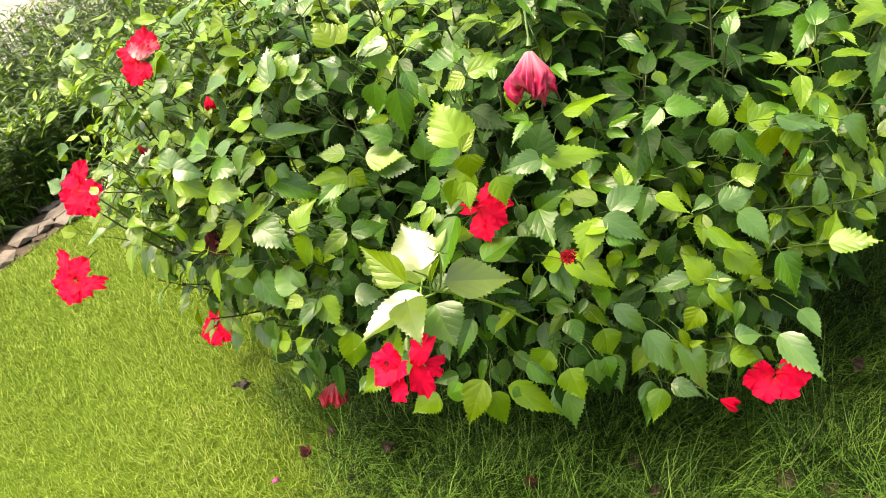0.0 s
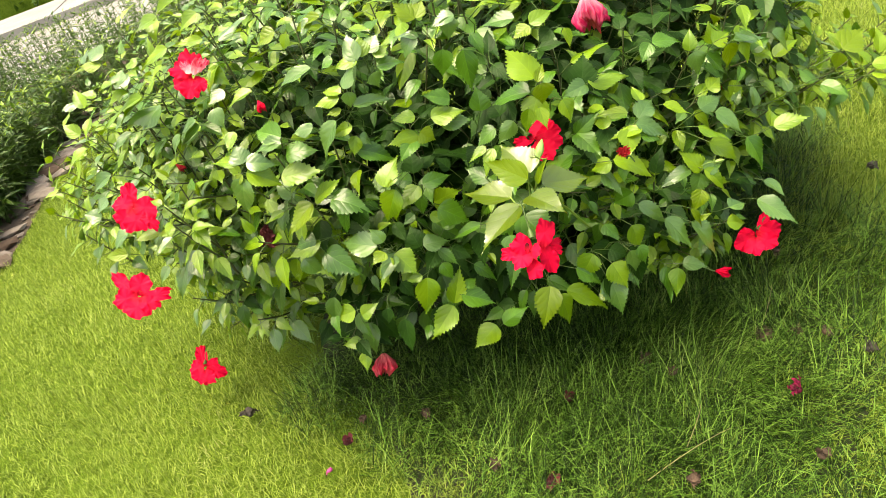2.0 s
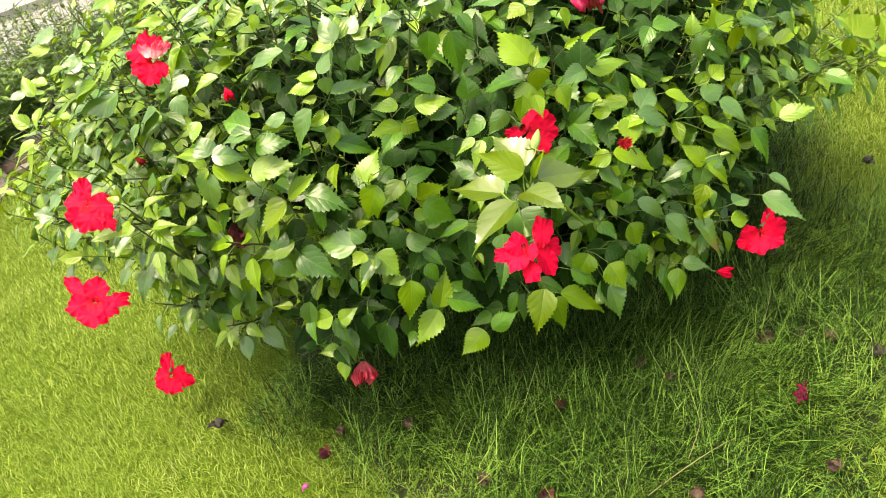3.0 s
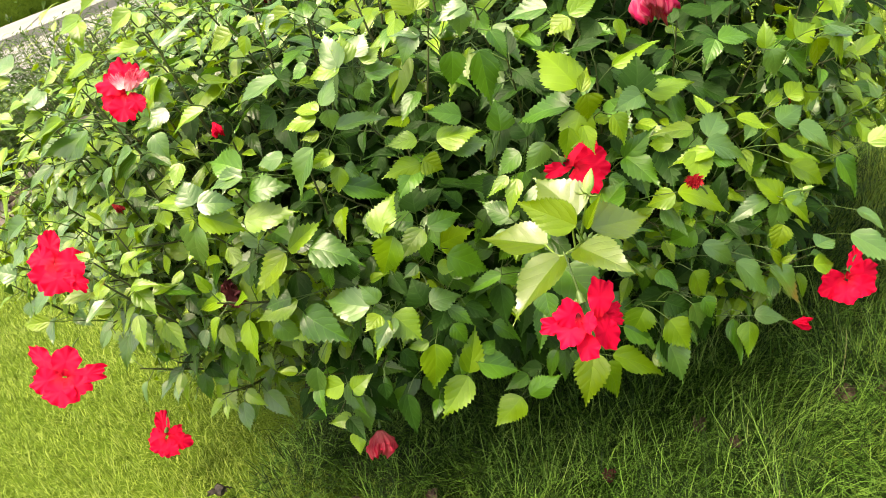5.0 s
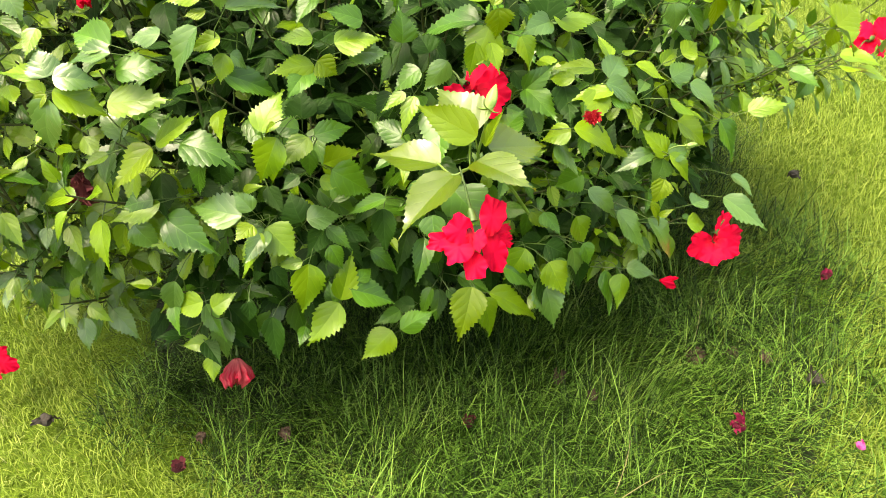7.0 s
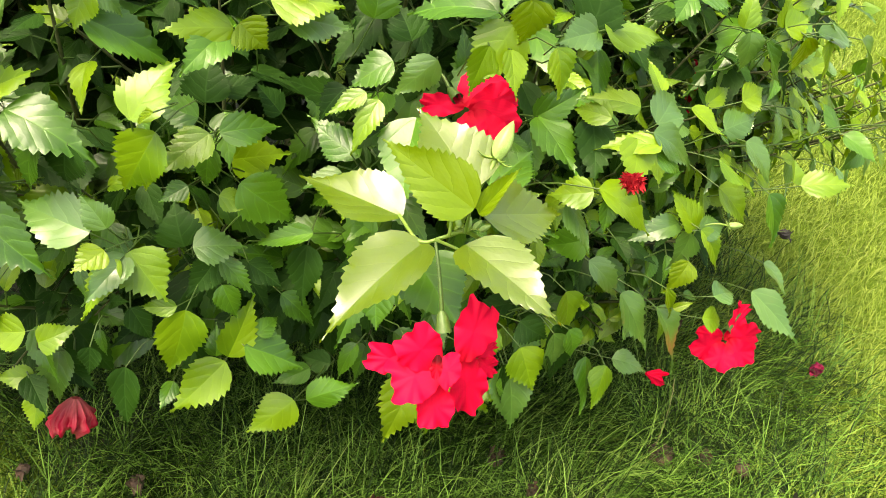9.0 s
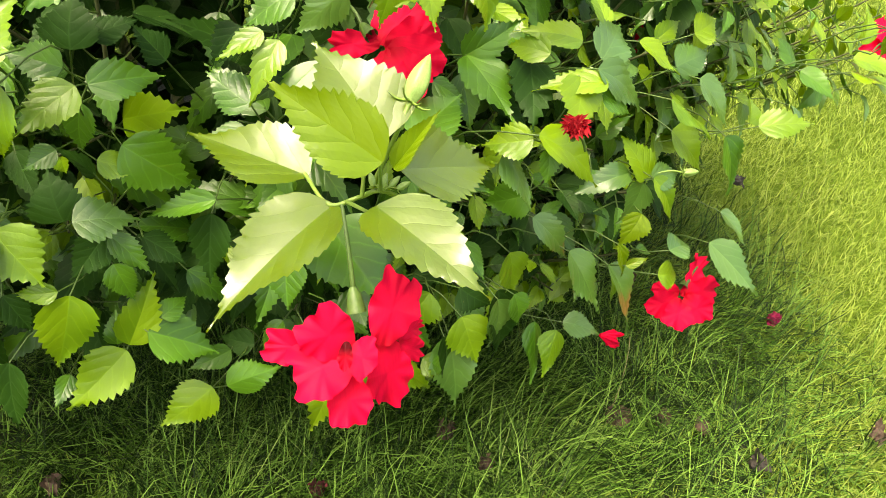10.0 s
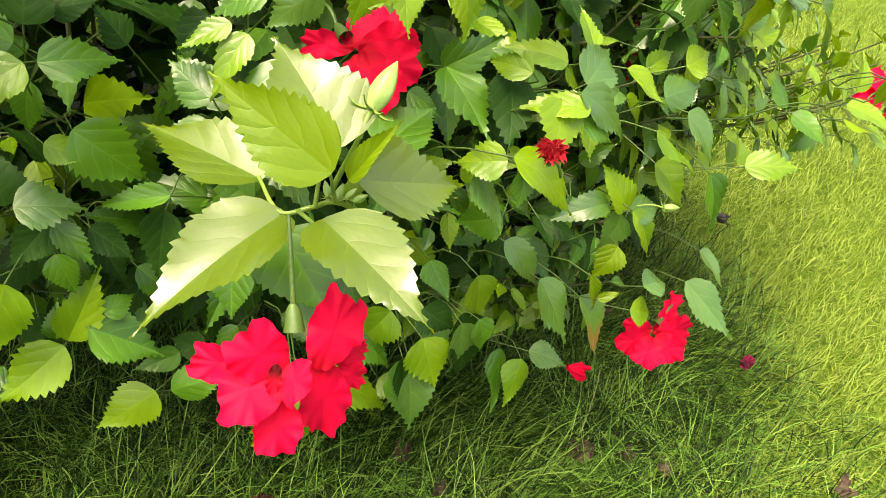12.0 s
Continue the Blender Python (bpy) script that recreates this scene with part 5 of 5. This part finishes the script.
# leafy shoots low on the open side
for k in range(16):
    p = np.array([rng.uniform(0.28, 0.64), rng.uniform(0.86, 0.96), rng.uniform(0.17, 0.46)])
    p[1] += 0.35 * max(0.0, p[0] - 0.40)
    shoot(p, unit(p - CORE) + np.array([0, 0, 0.35]) + rng.uniform(-0.3, 0.3, 3), 0.12, 9, 0.052, "young" if k % 3 else "mixed")
for k in range(14):
    p = np.array([rng.uniform(0.30, 0.53), rng.uniform(0.83, 0.89), rng.uniform(0.19, 0.42)])
    shoot(p, unit(p - CORE) + np.array([0.1, 0, 0.35]) + rng.uniform(-0.3, 0.3, 3), 0.10, 7, 0.048, ("young", "pale", "mixed")[k % 3])
# pale sprays over the lawn
for k in range(16):
    p, out = shell(radians(rng.uniform(190, 232)), rng.uniform(0.25, 0.95))
    shoot(CORE + (p - CORE) * rng.uniform(0.88, 0.98), out + np.array([0, 0, 0.5]) + rng.uniform(-0.4, 0.4, 3), 0.13, 9, 0.046, "pale")
# open flowers
TO_LENS = (-0.45, -0.66, 0.60)
flower_head((0.107, 0.637, 0.512), (0.116, 0.676, 0.557), [((0.123, 0.628, 0.503), (0.138, 0.625, 0.492), 0.65), ((0.123, 0.630, 0.506), (0.145, 0.637, 0.501), 0.42), ((0.114, 0.628, 0.507), (0.132, 0.639, 0.536), 0.67),
    ((0.116, 0.632, 0.507), (0.117, 0.614, 0.476), 0.71), ((0.090, 0.641, 0.504), (0.064, 0.648, 0.510), 0.64), ((0.096, 0.629, 0.497), (0.090, 0.609, 0.482), 0.84),
    ((0.099, 0.631, 0.508), (0.083, 0.638, 0.528), 1.00), ((0.100, 0.631, 0.505), (0.071, 0.628, 0.507), 1.02), ((0.098, 0.630, 0.507), (0.106, 0.620, 0.510), 1.59),
    ((0.094, 0.622, 0.526), (0.089, 0.614, 0.518), 0.54, PETAL_THROAT)],
    PETAL_RED, "large open red hibiscus flower hanging from its stalk", (-0.20, -0.72, 0.62))
flower_head((0.196, 0.806, 0.569), (0.191, 0.847, 0.578), [((0.199, 0.810, 0.566), (0.171, 0.833, 0.562), 0.48), ((0.198, 0.808, 0.566), (0.227, 0.821, 0.587), 0.88),
    ((0.199, 0.802, 0.566), (0.235, 0.797, 0.577), 0.66), ((0.200, 0.801, 0.565), (0.226, 0.778, 0.564), 0.84), ((0.201, 0.800, 0.565), (0.206, 0.769, 0.551), 0.88),
    ((0.201, 0.804, 0.564), (0.191, 0.781, 0.548), 0.87)], PETAL_RED, "open red hibiscus flower among the leaves", TO_LENS)
flower_head((0.491, 0.749, 0.286), (0.529, 0.764, 0.295), [((0.496, 0.747, 0.281), (0.534, 0.762, 0.308), 0.38), ((0.495, 0.751, 0.282), (0.475, 0.766, 0.285), 0.84),
    ((0.498, 0.748, 0.283), (0.532, 0.735, 0.287), 0.78), ((0.494, 0.744, 0.284), (0.506, 0.718, 0.272), 0.92), ((0.491, 0.745, 0.282), (0.472, 0.726, 0.269), 1.00),
    ((0.489, 0.747, 0.283), (0.459, 0.751, 0.275), 0.88)], PETAL_RED, "open red hibiscus flower low over the grass", TO_LENS)
flower_head((-0.215, 1.049, 0.781), (-0.219, 1.053, 0.745), [((-0.215, 1.049, 0.781), (-0.208, 1.081, 0.814), 0.74), ((-0.217, 1.049, 0.780), (-0.236, 1.063, 0.805), 1.09), ((-0.218, 1.047, 0.777), (-0.247, 1.044, 0.777), 1.29),
    ((-0.217, 1.042, 0.776), (-0.235, 1.025, 0.758), 1.06), ((-0.214, 1.043, 0.776), (-0.208, 1.026, 0.760), 0.90), ((-0.213, 1.042, 0.782), (-0.190, 1.059, 0.796), 0.70, PETAL_STREAKED),
    ((-0.215, 1.037, 0.780), (-0.198, 1.048, 0.796), 0.53, PETAL_STREAKED), ((-0.218, 1.041, 0.782), (-0.223, 1.059, 0.802), 0.56, PETAL_STREAKED)],
    PETAL_RED, "red hibiscus flower seen from behind, with pale streaks", (0.15, -0.7, 0.6))
flower_head((-0.388, 1.020, 0.630), (-0.365, 1.030, 0.592), [((-0.391, 1.029, 0.632), (-0.380, 1.052, 0.667), 0.54), ((-0.389, 1.021, 0.632), (-0.407, 1.037, 0.654), 0.95),
    ((-0.389, 1.019, 0.628), (-0.417, 1.011, 0.623), 1.08), ((-0.387, 1.021, 0.631), (-0.391, 0.994, 0.607), 1.05), ((-0.387, 1.021, 0.631), (-0.353, 1.013, 0.625), 0.99),
    ((-0.381, 1.012, 0.618), (-0.362, 0.995, 0.599), 0.58)], PETAL_RED, "open red hibiscus flower on a long side twig", (0.1, -0.75, 0.6))
flower_head((-0.436, 0.967, 0.516), (-0.415, 1.025, 0.530), [((-0.443, 0.975, 0.520), (-0.461, 1.004, 0.557), 0.40), ((-0.437, 0.970, 0.517), (-0.418, 0.986, 0.541), 0.99),
    ((-0.434, 0.965, 0.512), (-0.390, 0.961, 0.507), 0.50), ((-0.437, 0.968, 0.516), (-0.473, 0.972, 0.524), 0.86), ((-0.436, 0.967, 0.516), (-0.452, 0.945, 0.497), 1.28),
    ((-0.433, 0.965, 0.513), (-0.417, 0.945, 0.497), 1.00)], PETAL_RED, "open red hibiscus flower hanging over the lawn", (0.1, -0.75, 0.6))
flower_head((-0.510, 1.357, 0.119), (-0.490, 1.400, 0.145), [((-0.510, 1.362, 0.119), (-0.502, 1.391, 0.159), 0.53), ((-0.505, 1.360, 0.117), (-0.477, 1.358, 0.120), 0.93),
    ((-0.510, 1.357, 0.119), (-0.540, 1.367, 0.129), 1.05), ((-0.511, 1.356, 0.117), (-0.536, 1.341, 0.105), 1.16), ((-0.508, 1.355, 0.116), (-0.510, 1.330, 0.092), 0.98),
    ((-0.505, 1.356, 0.117), (-0.471, 1.338, 0.094), 0.63)], PETAL_RED, "small red hibiscus flower close to the grass", (0.1, -0.75, 0.6))
flower_head((0.600, 0.985, 0.442), (0.625, 1.015, 0.450), [((0.600, 0.985, 0.442), (0.594, 0.980, 0.476), 0.60), ((0.600, 0.985, 0.442), (0.580, 0.968, 0.428), 0.70), ((0.600, 0.985, 0.442), (0.618, 0.970, 0.424), 0.60)], PETAL_RED, "half-hidden red flower among the leaves")
flower_head((0.950, 0.909, 0.402), (0.908, 0.899, 0.398), [((0.950, 0.909, 0.402), (0.912, 0.904, 0.393), 0.89), ((0.950, 0.909, 0.402), (0.932, 0.921, 0.422), 1.42), ((0.950, 0.909, 0.402), (0.967, 0.897, 0.419), 1.50), ((0.950, 0.909, 0.402), (0.939, 0.879, 0.384), 0.95)], PETAL_RED, "red hibiscus flower at the end of a long twig")
# closed and fading flowers and buds
folded_flower((0.298, 0.788, 0.777), (0.293, 0.747, 0.751), (-0.007, -0.023, -0.035), 0.040, PETAL_PINK, "faded pink hibiscus flower folded and hanging", folds=8, seed=1, flare=0.46, shut=0.30)
folded_flower((-0.114, 0.988, 0.281), (-0.127, 0.961, 0.228), (-0.016, -0.020, -0.041), 0.034, PETAL_CRIMSON, "closed crimson hibiscus flower hanging near the grass", folds=9, seed=2, flare=0.58, shut=0.5)
folded_flower((0.299, 0.714, 0.518), (0.290, 0.718, 0.530), (-0.005, -0.006, 0.014), 0.017, PETAL_DEEP, "small tight dark red crinkled flower bud", seed=3, flare=0.48, crumpled=True)
folded_flower((0.400, 0.802, 0.237), (0.433, 0.779, 0.225), (0.018, -0.007, -0.008), 0.021, PETAL_RED, "small red bud low on the shrub", seed=4, flare=0.33)
folded_flower((-0.212, 1.020, 0.541), (-0.215, 1.003, 0.528), (-0.013, -0.015, -0.031), 0.037, PETAL_DRIED, "withered dark maroon flower", seed=5, flare=0.38, crumpled=True)
green_bud((0.424, 0.758, 0.439), (0.440, 0.747, 0.442), (0.017, -0.004, -0.001), 0.015, "thin green bud on a long stalk")
green_bud((0.152, 0.687, 0.584), (0.160, 0.693, 0.594), (0.008, 0.005, 0.010), 0.025, "pale green pointed bud")
green_bud((0.145, 0.694, 0.544), (0.150, 0.694, 0.546), (0.006, 0.001, 0.004), 0.008, "tiny green bud at the shoot's tip")
green_bud((0.145, 0.694, 0.544), (0.153, 0.691, 0.546), (0.007, -0.001, 0.003), 0.008, "tiny green bud at the shoot's tip")
green_bud((0.145, 0.694, 0.544), (0.146, 0.695, 0.545), (0.004, 0.003, 0.006), 0.009, "tiny green bud at the shoot's tip")
green_bud((0.145, 0.694, 0.544), (0.143, 0.698, 0.546), (0.000, 0.005, 0.005), 0.008, "tiny green bud at the shoot's tip")
folded_flower((-0.138, 1.034, 0.726), (-0.143, 1.027, 0.713), (0.001, -0.006, -0.011), 0.016, PETAL_RED, "small red bud deep in the shrub", seed=8, flare=0.37)
folded_flower((-0.283, 1.084, 0.646), (-0.308, 1.091, 0.651), (0.011, -0.009, -0.013), 0.015, PETAL_DEEP, "small dull red bud on a side twig", seed=9, flare=0.24)
folded_flower((0.045, 1.597, 0.712), (0.044, 1.589, 0.699), (0.003, -0.009, -0.016), 0.019, PETAL_RED, "small red flower at the top of the shrub", seed=10, flare=0.37)
folded_flower((0.026, 1.685, 0.761), (0.019, 1.678, 0.747), (-0.004, -0.010, -0.019), 0.022, PETAL_RED, "small red flower at the top of the shrub", seed=11, flare=0.37)

for material_name, mass in masses.items():
    mass.v = [v - FOOT for v in mass.v]
    mass.finish({"leaf_green": "leaves", "leaf_old_shaded": "old_leaves", "leaf_young": "young_leaves", "leaf_pale": "pale_leaves"}[material_name], bush,
                {"leaf_green": "", "leaf_old_shaded": "dark glossy inner leaves, shade of the inside put into their colour", "leaf_young": "yellow-green young leaves", "leaf_pale": "pale waxy leaves"}[material_name])
bough_data = join_tubes("small_branches", boughs, BARK)
bough_data.transform(Matrix.Translation((-FOOT[0], -FOOT[1], 0)))
tagged(placed("branchwork", bough_data, bush), "thin brown inner branches", kind="stuff")
twig_data = join_tubes("twigs", twigs, STEM)
twig_data.transform(Matrix.Translation((-FOOT[0], -FOOT[1], 0)))
tagged(placed("twigwork", twig_data, bush), "thin green twigs and leaf stalks", kind="stuff")


# ---- fallen flowers and litter on the grass ----
def fallen(name, at, size, material, label, seed, petals=5):
    """A shrivelled fallen flower: a few curled petals round a small core, lying on the grass."""
    rs = np.random.RandomState(seed)
    core = bmesh.new()
    bmesh.ops.create_icosphere(core, subdivisions=2, radius=size * 0.30)
    for v in core.verts:
        v.co *= 1 + 0.6 * noise.noise(v.co * 90 + Vector((seed, 0, 0)))
        v.co.z *= 0.7
    data = bpy.data.meshes.new(name)
    core.to_mesh(data)
    core.free()
    data.materials.append(material)
    ob = placed(name, data, None, pose(at[0], at[1], at[2], 0, 0, rs.uniform(0, 360)))
    tagged(ob, label, "fallen flower", group="fallen flowers on the grass")
    for n in range(petals):
        w = 2 * math.pi * n / petals + rs.uniform(-0.5, 0.5)
        v, f, uv = petal_shape(seed * 7 + n, 2.6, 4, 16, rs.uniform(0.6, 1.0), rs.uniform(-0.9, 0.9))
        way = np.array([math.cos(w), math.sin(w), rs.uniform(0.0, 1.1)])
        axes = blade_axes(way, np.array([0, 0, 1]) + rs.uniform(-0.7, 0.7, 3))
        placed("petal", mesh_from("petal", (v * size * rs.uniform(0.32, 0.52)) @ axes.T, f, material, uv), ob)
    return ob


fallen("fallen_flower", (0.460, 0.640, 0.048), 0.032, PETAL_FALLEN, "crumpled purple-red fallen flower on the grass", 1, 6)
fallen("fallen_flower", (0.820, 0.820, 0.038), 0.027, PETAL_FALLEN, "crumpled purple-red fallen flower on the grass", 2, 6)
fallen("fallen_flower", (-0.260, 1.010, 0.040), 0.032, PETAL_DRIED, "withered maroon fallen flower on the grass", 3, 6)
fallen("fallen_flower", (0.150, 0.855, 0.042), 0.030, PETAL_DRIED, "withered maroon fallen flower on the grass", 4, 6)
fallen("fallen_flower", (-0.450, 1.250, 0.034), 0.038, DARK_LITTER, "blackened fallen flower on the lawn", 5, 6)
fallen("fallen_flower", (1.045, 1.105, 0.034), 0.032, DARK_LITTER, "blackened fallen flower on the lawn", 6, 6)
fallen("fallen_flower", (0.625, 0.660, 0.032), 0.032, DARK_LITTER, "blackened fallen flower on the lawn", 7, 6)
fallen("fallen_flower", (0.510, 0.785, 0.040), 0.043, DRY, "dry brown fallen flower in the grass", 8, 6)
fallen("fallen_flower", (0.560, 0.760, 0.036), 0.028, DRY, "dry brown fallen flower in the grass", 9, 6)
fallen("fallen_flower", (0.600, 0.730, 0.034), 0.025, DRY, "dry brown fallen flower in the grass", 10, 6)
fallen("fallen_flower", (0.040, 0.700, 0.038), 0.034, PETAL_DRIED, "withered maroon fallen flower on the grass", 11, 6)
fallen("fallen_flower", (-0.030, 0.790, 0.038), 0.030, DRY, "dry brown fallen flower in the grass", 12, 6)
fallen("fallen_flower", (-0.220, 1.060, 0.036), 0.025, DRY, "dry brown fallen flower in the grass", 13, 6)
fallen("fallen_flower", (0.410, 0.520, 0.038), 0.028, DRY, "dry brown fallen flower in the grass", 14, 6)
fallen("fallen_flower", (0.230, 0.580, 0.040), 0.032, DRY, "dry brown fallen flower in the grass", 15, 6)
fallen("fallen_flower", (0.330, 0.800, 0.038), 0.028, DRY, "dry brown fallen flower in the grass", 16, 6)
fallen("fallen_flower", (0.310, 0.860, 0.038), 0.032, DRY, "dry brown fallen flower in the grass", 17, 6)
fallen("fallen_flower", (-0.100, 0.990, 0.038), 0.032, DRY, "dry brown fallen flower in the grass", 18, 6)
fallen("fallen_flower", (0.790, 0.620, 0.036), 0.032, DRY, "dry brown fallen flower in the grass", 19, 6)
fallen("fallen_flower", (0.690, 0.980, 0.038), 0.028, DRY, "dry brown fallen flower in the grass", 20, 6)
fallen("fallen_petal", (-0.310, 0.960, 0.038), 0.017, PETAL_MAGENTA, "small bright pink fallen petal on the grass", 21, 2)
fallen("fallen_petal", (0.575, 0.540, 0.034), 0.020, PETAL_MAGENTA, "small bright pink fallen petal on the grass", 22, 3)

# bleached stalks lying in the grass
for a, b, r in (((0.17, 0.62, 0.035), (0.33, 0.63, 0.045), 0.0008), ((0.255, 0.64, 0.04), (0.33, 0.71, 0.05), 0.0007), ((0.475, 0.775, 0.02), (0.60, 0.875, 0.055), 0.0010)):
    v, f = tube(bow(a, b, (0.01, 0.0, 0.008), 7), np.linspace(r, r * 0.6, 7), 5)
    tagged(new("dry_stalk", mesh_from("dry_stalk", v, f, STRAW)), "thin bleached grass stalk lying in the grass", "grass stalk", group="dry stalks")


# ---- grass ----
def in_bed(x, y):
    """True beyond the edge of the planting bed."""
    order = np.argsort(BED_EDGE[:, 1])
    edge = np.interp(y, BED_EDGE[order, 1], BED_EDGE[order, 0])
    return (x < edge) | (y > 6.2)


def grass(name, count, low, high, seed, long_blades, label, thick, material):
    """Grass blades, each a bent tapering strip, joined into one mesh."""
    rs = np.random.RandomState(seed)
    x, y = rs.uniform(low[0], high[0], count), low[1] + (high[1] - low[1]) * rs.uniform(0, 1, count) ** (1.0 if long_blades > 0.5 else 1.5)
    near = ((x - CENTRE[0]) / REACH[0]) ** 2 + ((y - CENTRE[1]) / REACH[1]) ** 2
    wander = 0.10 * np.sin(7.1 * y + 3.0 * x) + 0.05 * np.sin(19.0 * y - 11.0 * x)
    # long, shade-coloured blades end where the shrub's soft shadow ends
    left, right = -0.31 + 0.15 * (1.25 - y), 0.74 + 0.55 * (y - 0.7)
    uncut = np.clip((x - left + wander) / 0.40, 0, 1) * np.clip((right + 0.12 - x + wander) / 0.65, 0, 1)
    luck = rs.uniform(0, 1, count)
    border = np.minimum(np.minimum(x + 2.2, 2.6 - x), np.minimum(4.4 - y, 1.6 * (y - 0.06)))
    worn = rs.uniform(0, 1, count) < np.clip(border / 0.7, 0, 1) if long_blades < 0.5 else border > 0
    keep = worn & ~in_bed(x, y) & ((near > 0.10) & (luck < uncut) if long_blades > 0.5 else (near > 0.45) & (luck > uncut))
    x, y, near = x[keep], y[keep], np.sqrt(near[keep])
    n = len(x)
    tuft = np.array([noise.noise(Vector((a * 5.0, b * 5.0, 2.0))) for a, b in zip(x, y)])
    shade = np.clip(1 - np.abs(near - 0.98) / 0.48, 0, 1)
    shade = shade * np.clip(0.25 + (x + 0.55) * 1.6, 0.25, 1)
    length = (rs.uniform(0.010, 0.024, n) + long_blades * rs.uniform(0.018, 0.080, n)) * (1 + 0.35 * tuft) + shade * rs.uniform(0.01, 0.085, n) * long_blades
    width = thick * rs.uniform(0.7, 1.3, n) * (1 + 0.25 * np.maximum(0, y - 1.0))
    turn = rs.uniform(0, 2 * math.pi, n)
    lean = np.clip(rs.normal(0.85, 0.55, n), -0.4, 1.7)
    way = np.stack([np.cos(turn), np.sin(turn)], axis=1)
    flow = np.stack([x - CENTRE[0], y - CENTRE[1]], axis=1)
    flow /= np.linalg.norm(flow, axis=1)[:, None]
    bend = np.array([3.5 * noise.noise(Vector((a * 6.0, b * 6.0, 7.0))) for a, b in zip(x, y)])
    comb = np.stack([np.cos(bend), np.sin(bend)], axis=1)
    way = way + flow * (0.60 * shade)[:, None] + comb * (0.7 if long_blades > 0.5 else 0.25)
    way /= np.linalg.norm(way, axis=1)[:, None]
    across = np.stack([-way[:, 1], way[:, 0]], axis=1)
    levels = 4 if long_blades > 0.5 else 3
    points = 2 * levels - 1
    verts = np.zeros((n, points, 3), dtype=np.float32)
    px, py, pz = x.copy(), y.copy(), np.full(n, -0.003)
    angle = np.abs(rs.normal(1.0 if long_blades > 0.5 else 0.65, 0.45, n))
    for level in range(levels):
        if level:
            step = length / (levels - 1)
            px, py, pz = px + way[:, 0] * np.sin(angle) * step, py + way[:, 1] * np.sin(angle) * step, pz + np.cos(angle) * step
            angle = angle + lean * (0.55 if level == 1 else 0.7)
        pz = np.maximum(pz, 0.006 if level else -0.003)
        half = width * (0.5, 0.46, 0.32, 0.0)[level]
        if level < levels - 1:
            for sign, index in ((-1, 2 * level), (1, 2 * level + 1)):
                verts[:, index, 0], verts[:, index, 1], verts[:, index, 2] = px + sign * half * across[:, 0], py + sign * half * across[:, 1], pz
        else:
            verts[:, points - 1, 0], verts[:, points - 1, 1], verts[:, points - 1, 2] = px, py, pz
    start = (np.arange(n) * points)[:, None]
    quads = np.concatenate([start + np.array([2 * q, 2 * q + 1, 2 * q + 3, 2 * q + 2]) for q in range(levels - 2)])
    tips = start + np.array([points - 3, points - 2, points - 1])
    data = mesh_from(name, verts.reshape(-1, 3), [quads, tips], material)
    return tagged(new(name, data), label, "grass", kind="stuff")


grass("long_grass", 225000, (-0.75, 0.25), (1.1, 1.75), 31, 1.0, "fine green uncut grass under the shrub, its shade put into the colour", 0.0013, SHADED_LONG_GRASS)
grass("lawn_grass", 255000, (-2.2, 0.05), (0.1, 4.4), 32, 0.2, "short bright yellow-green lawn grass", 0.0015, SHORT_GRASS)
grass("far_grass", 246000, (0.1, 0.05), (2.6, 4.0), 33, 0.3, "short green lawn grass behind the shrub", 0.0015, SHORT_GRASS)
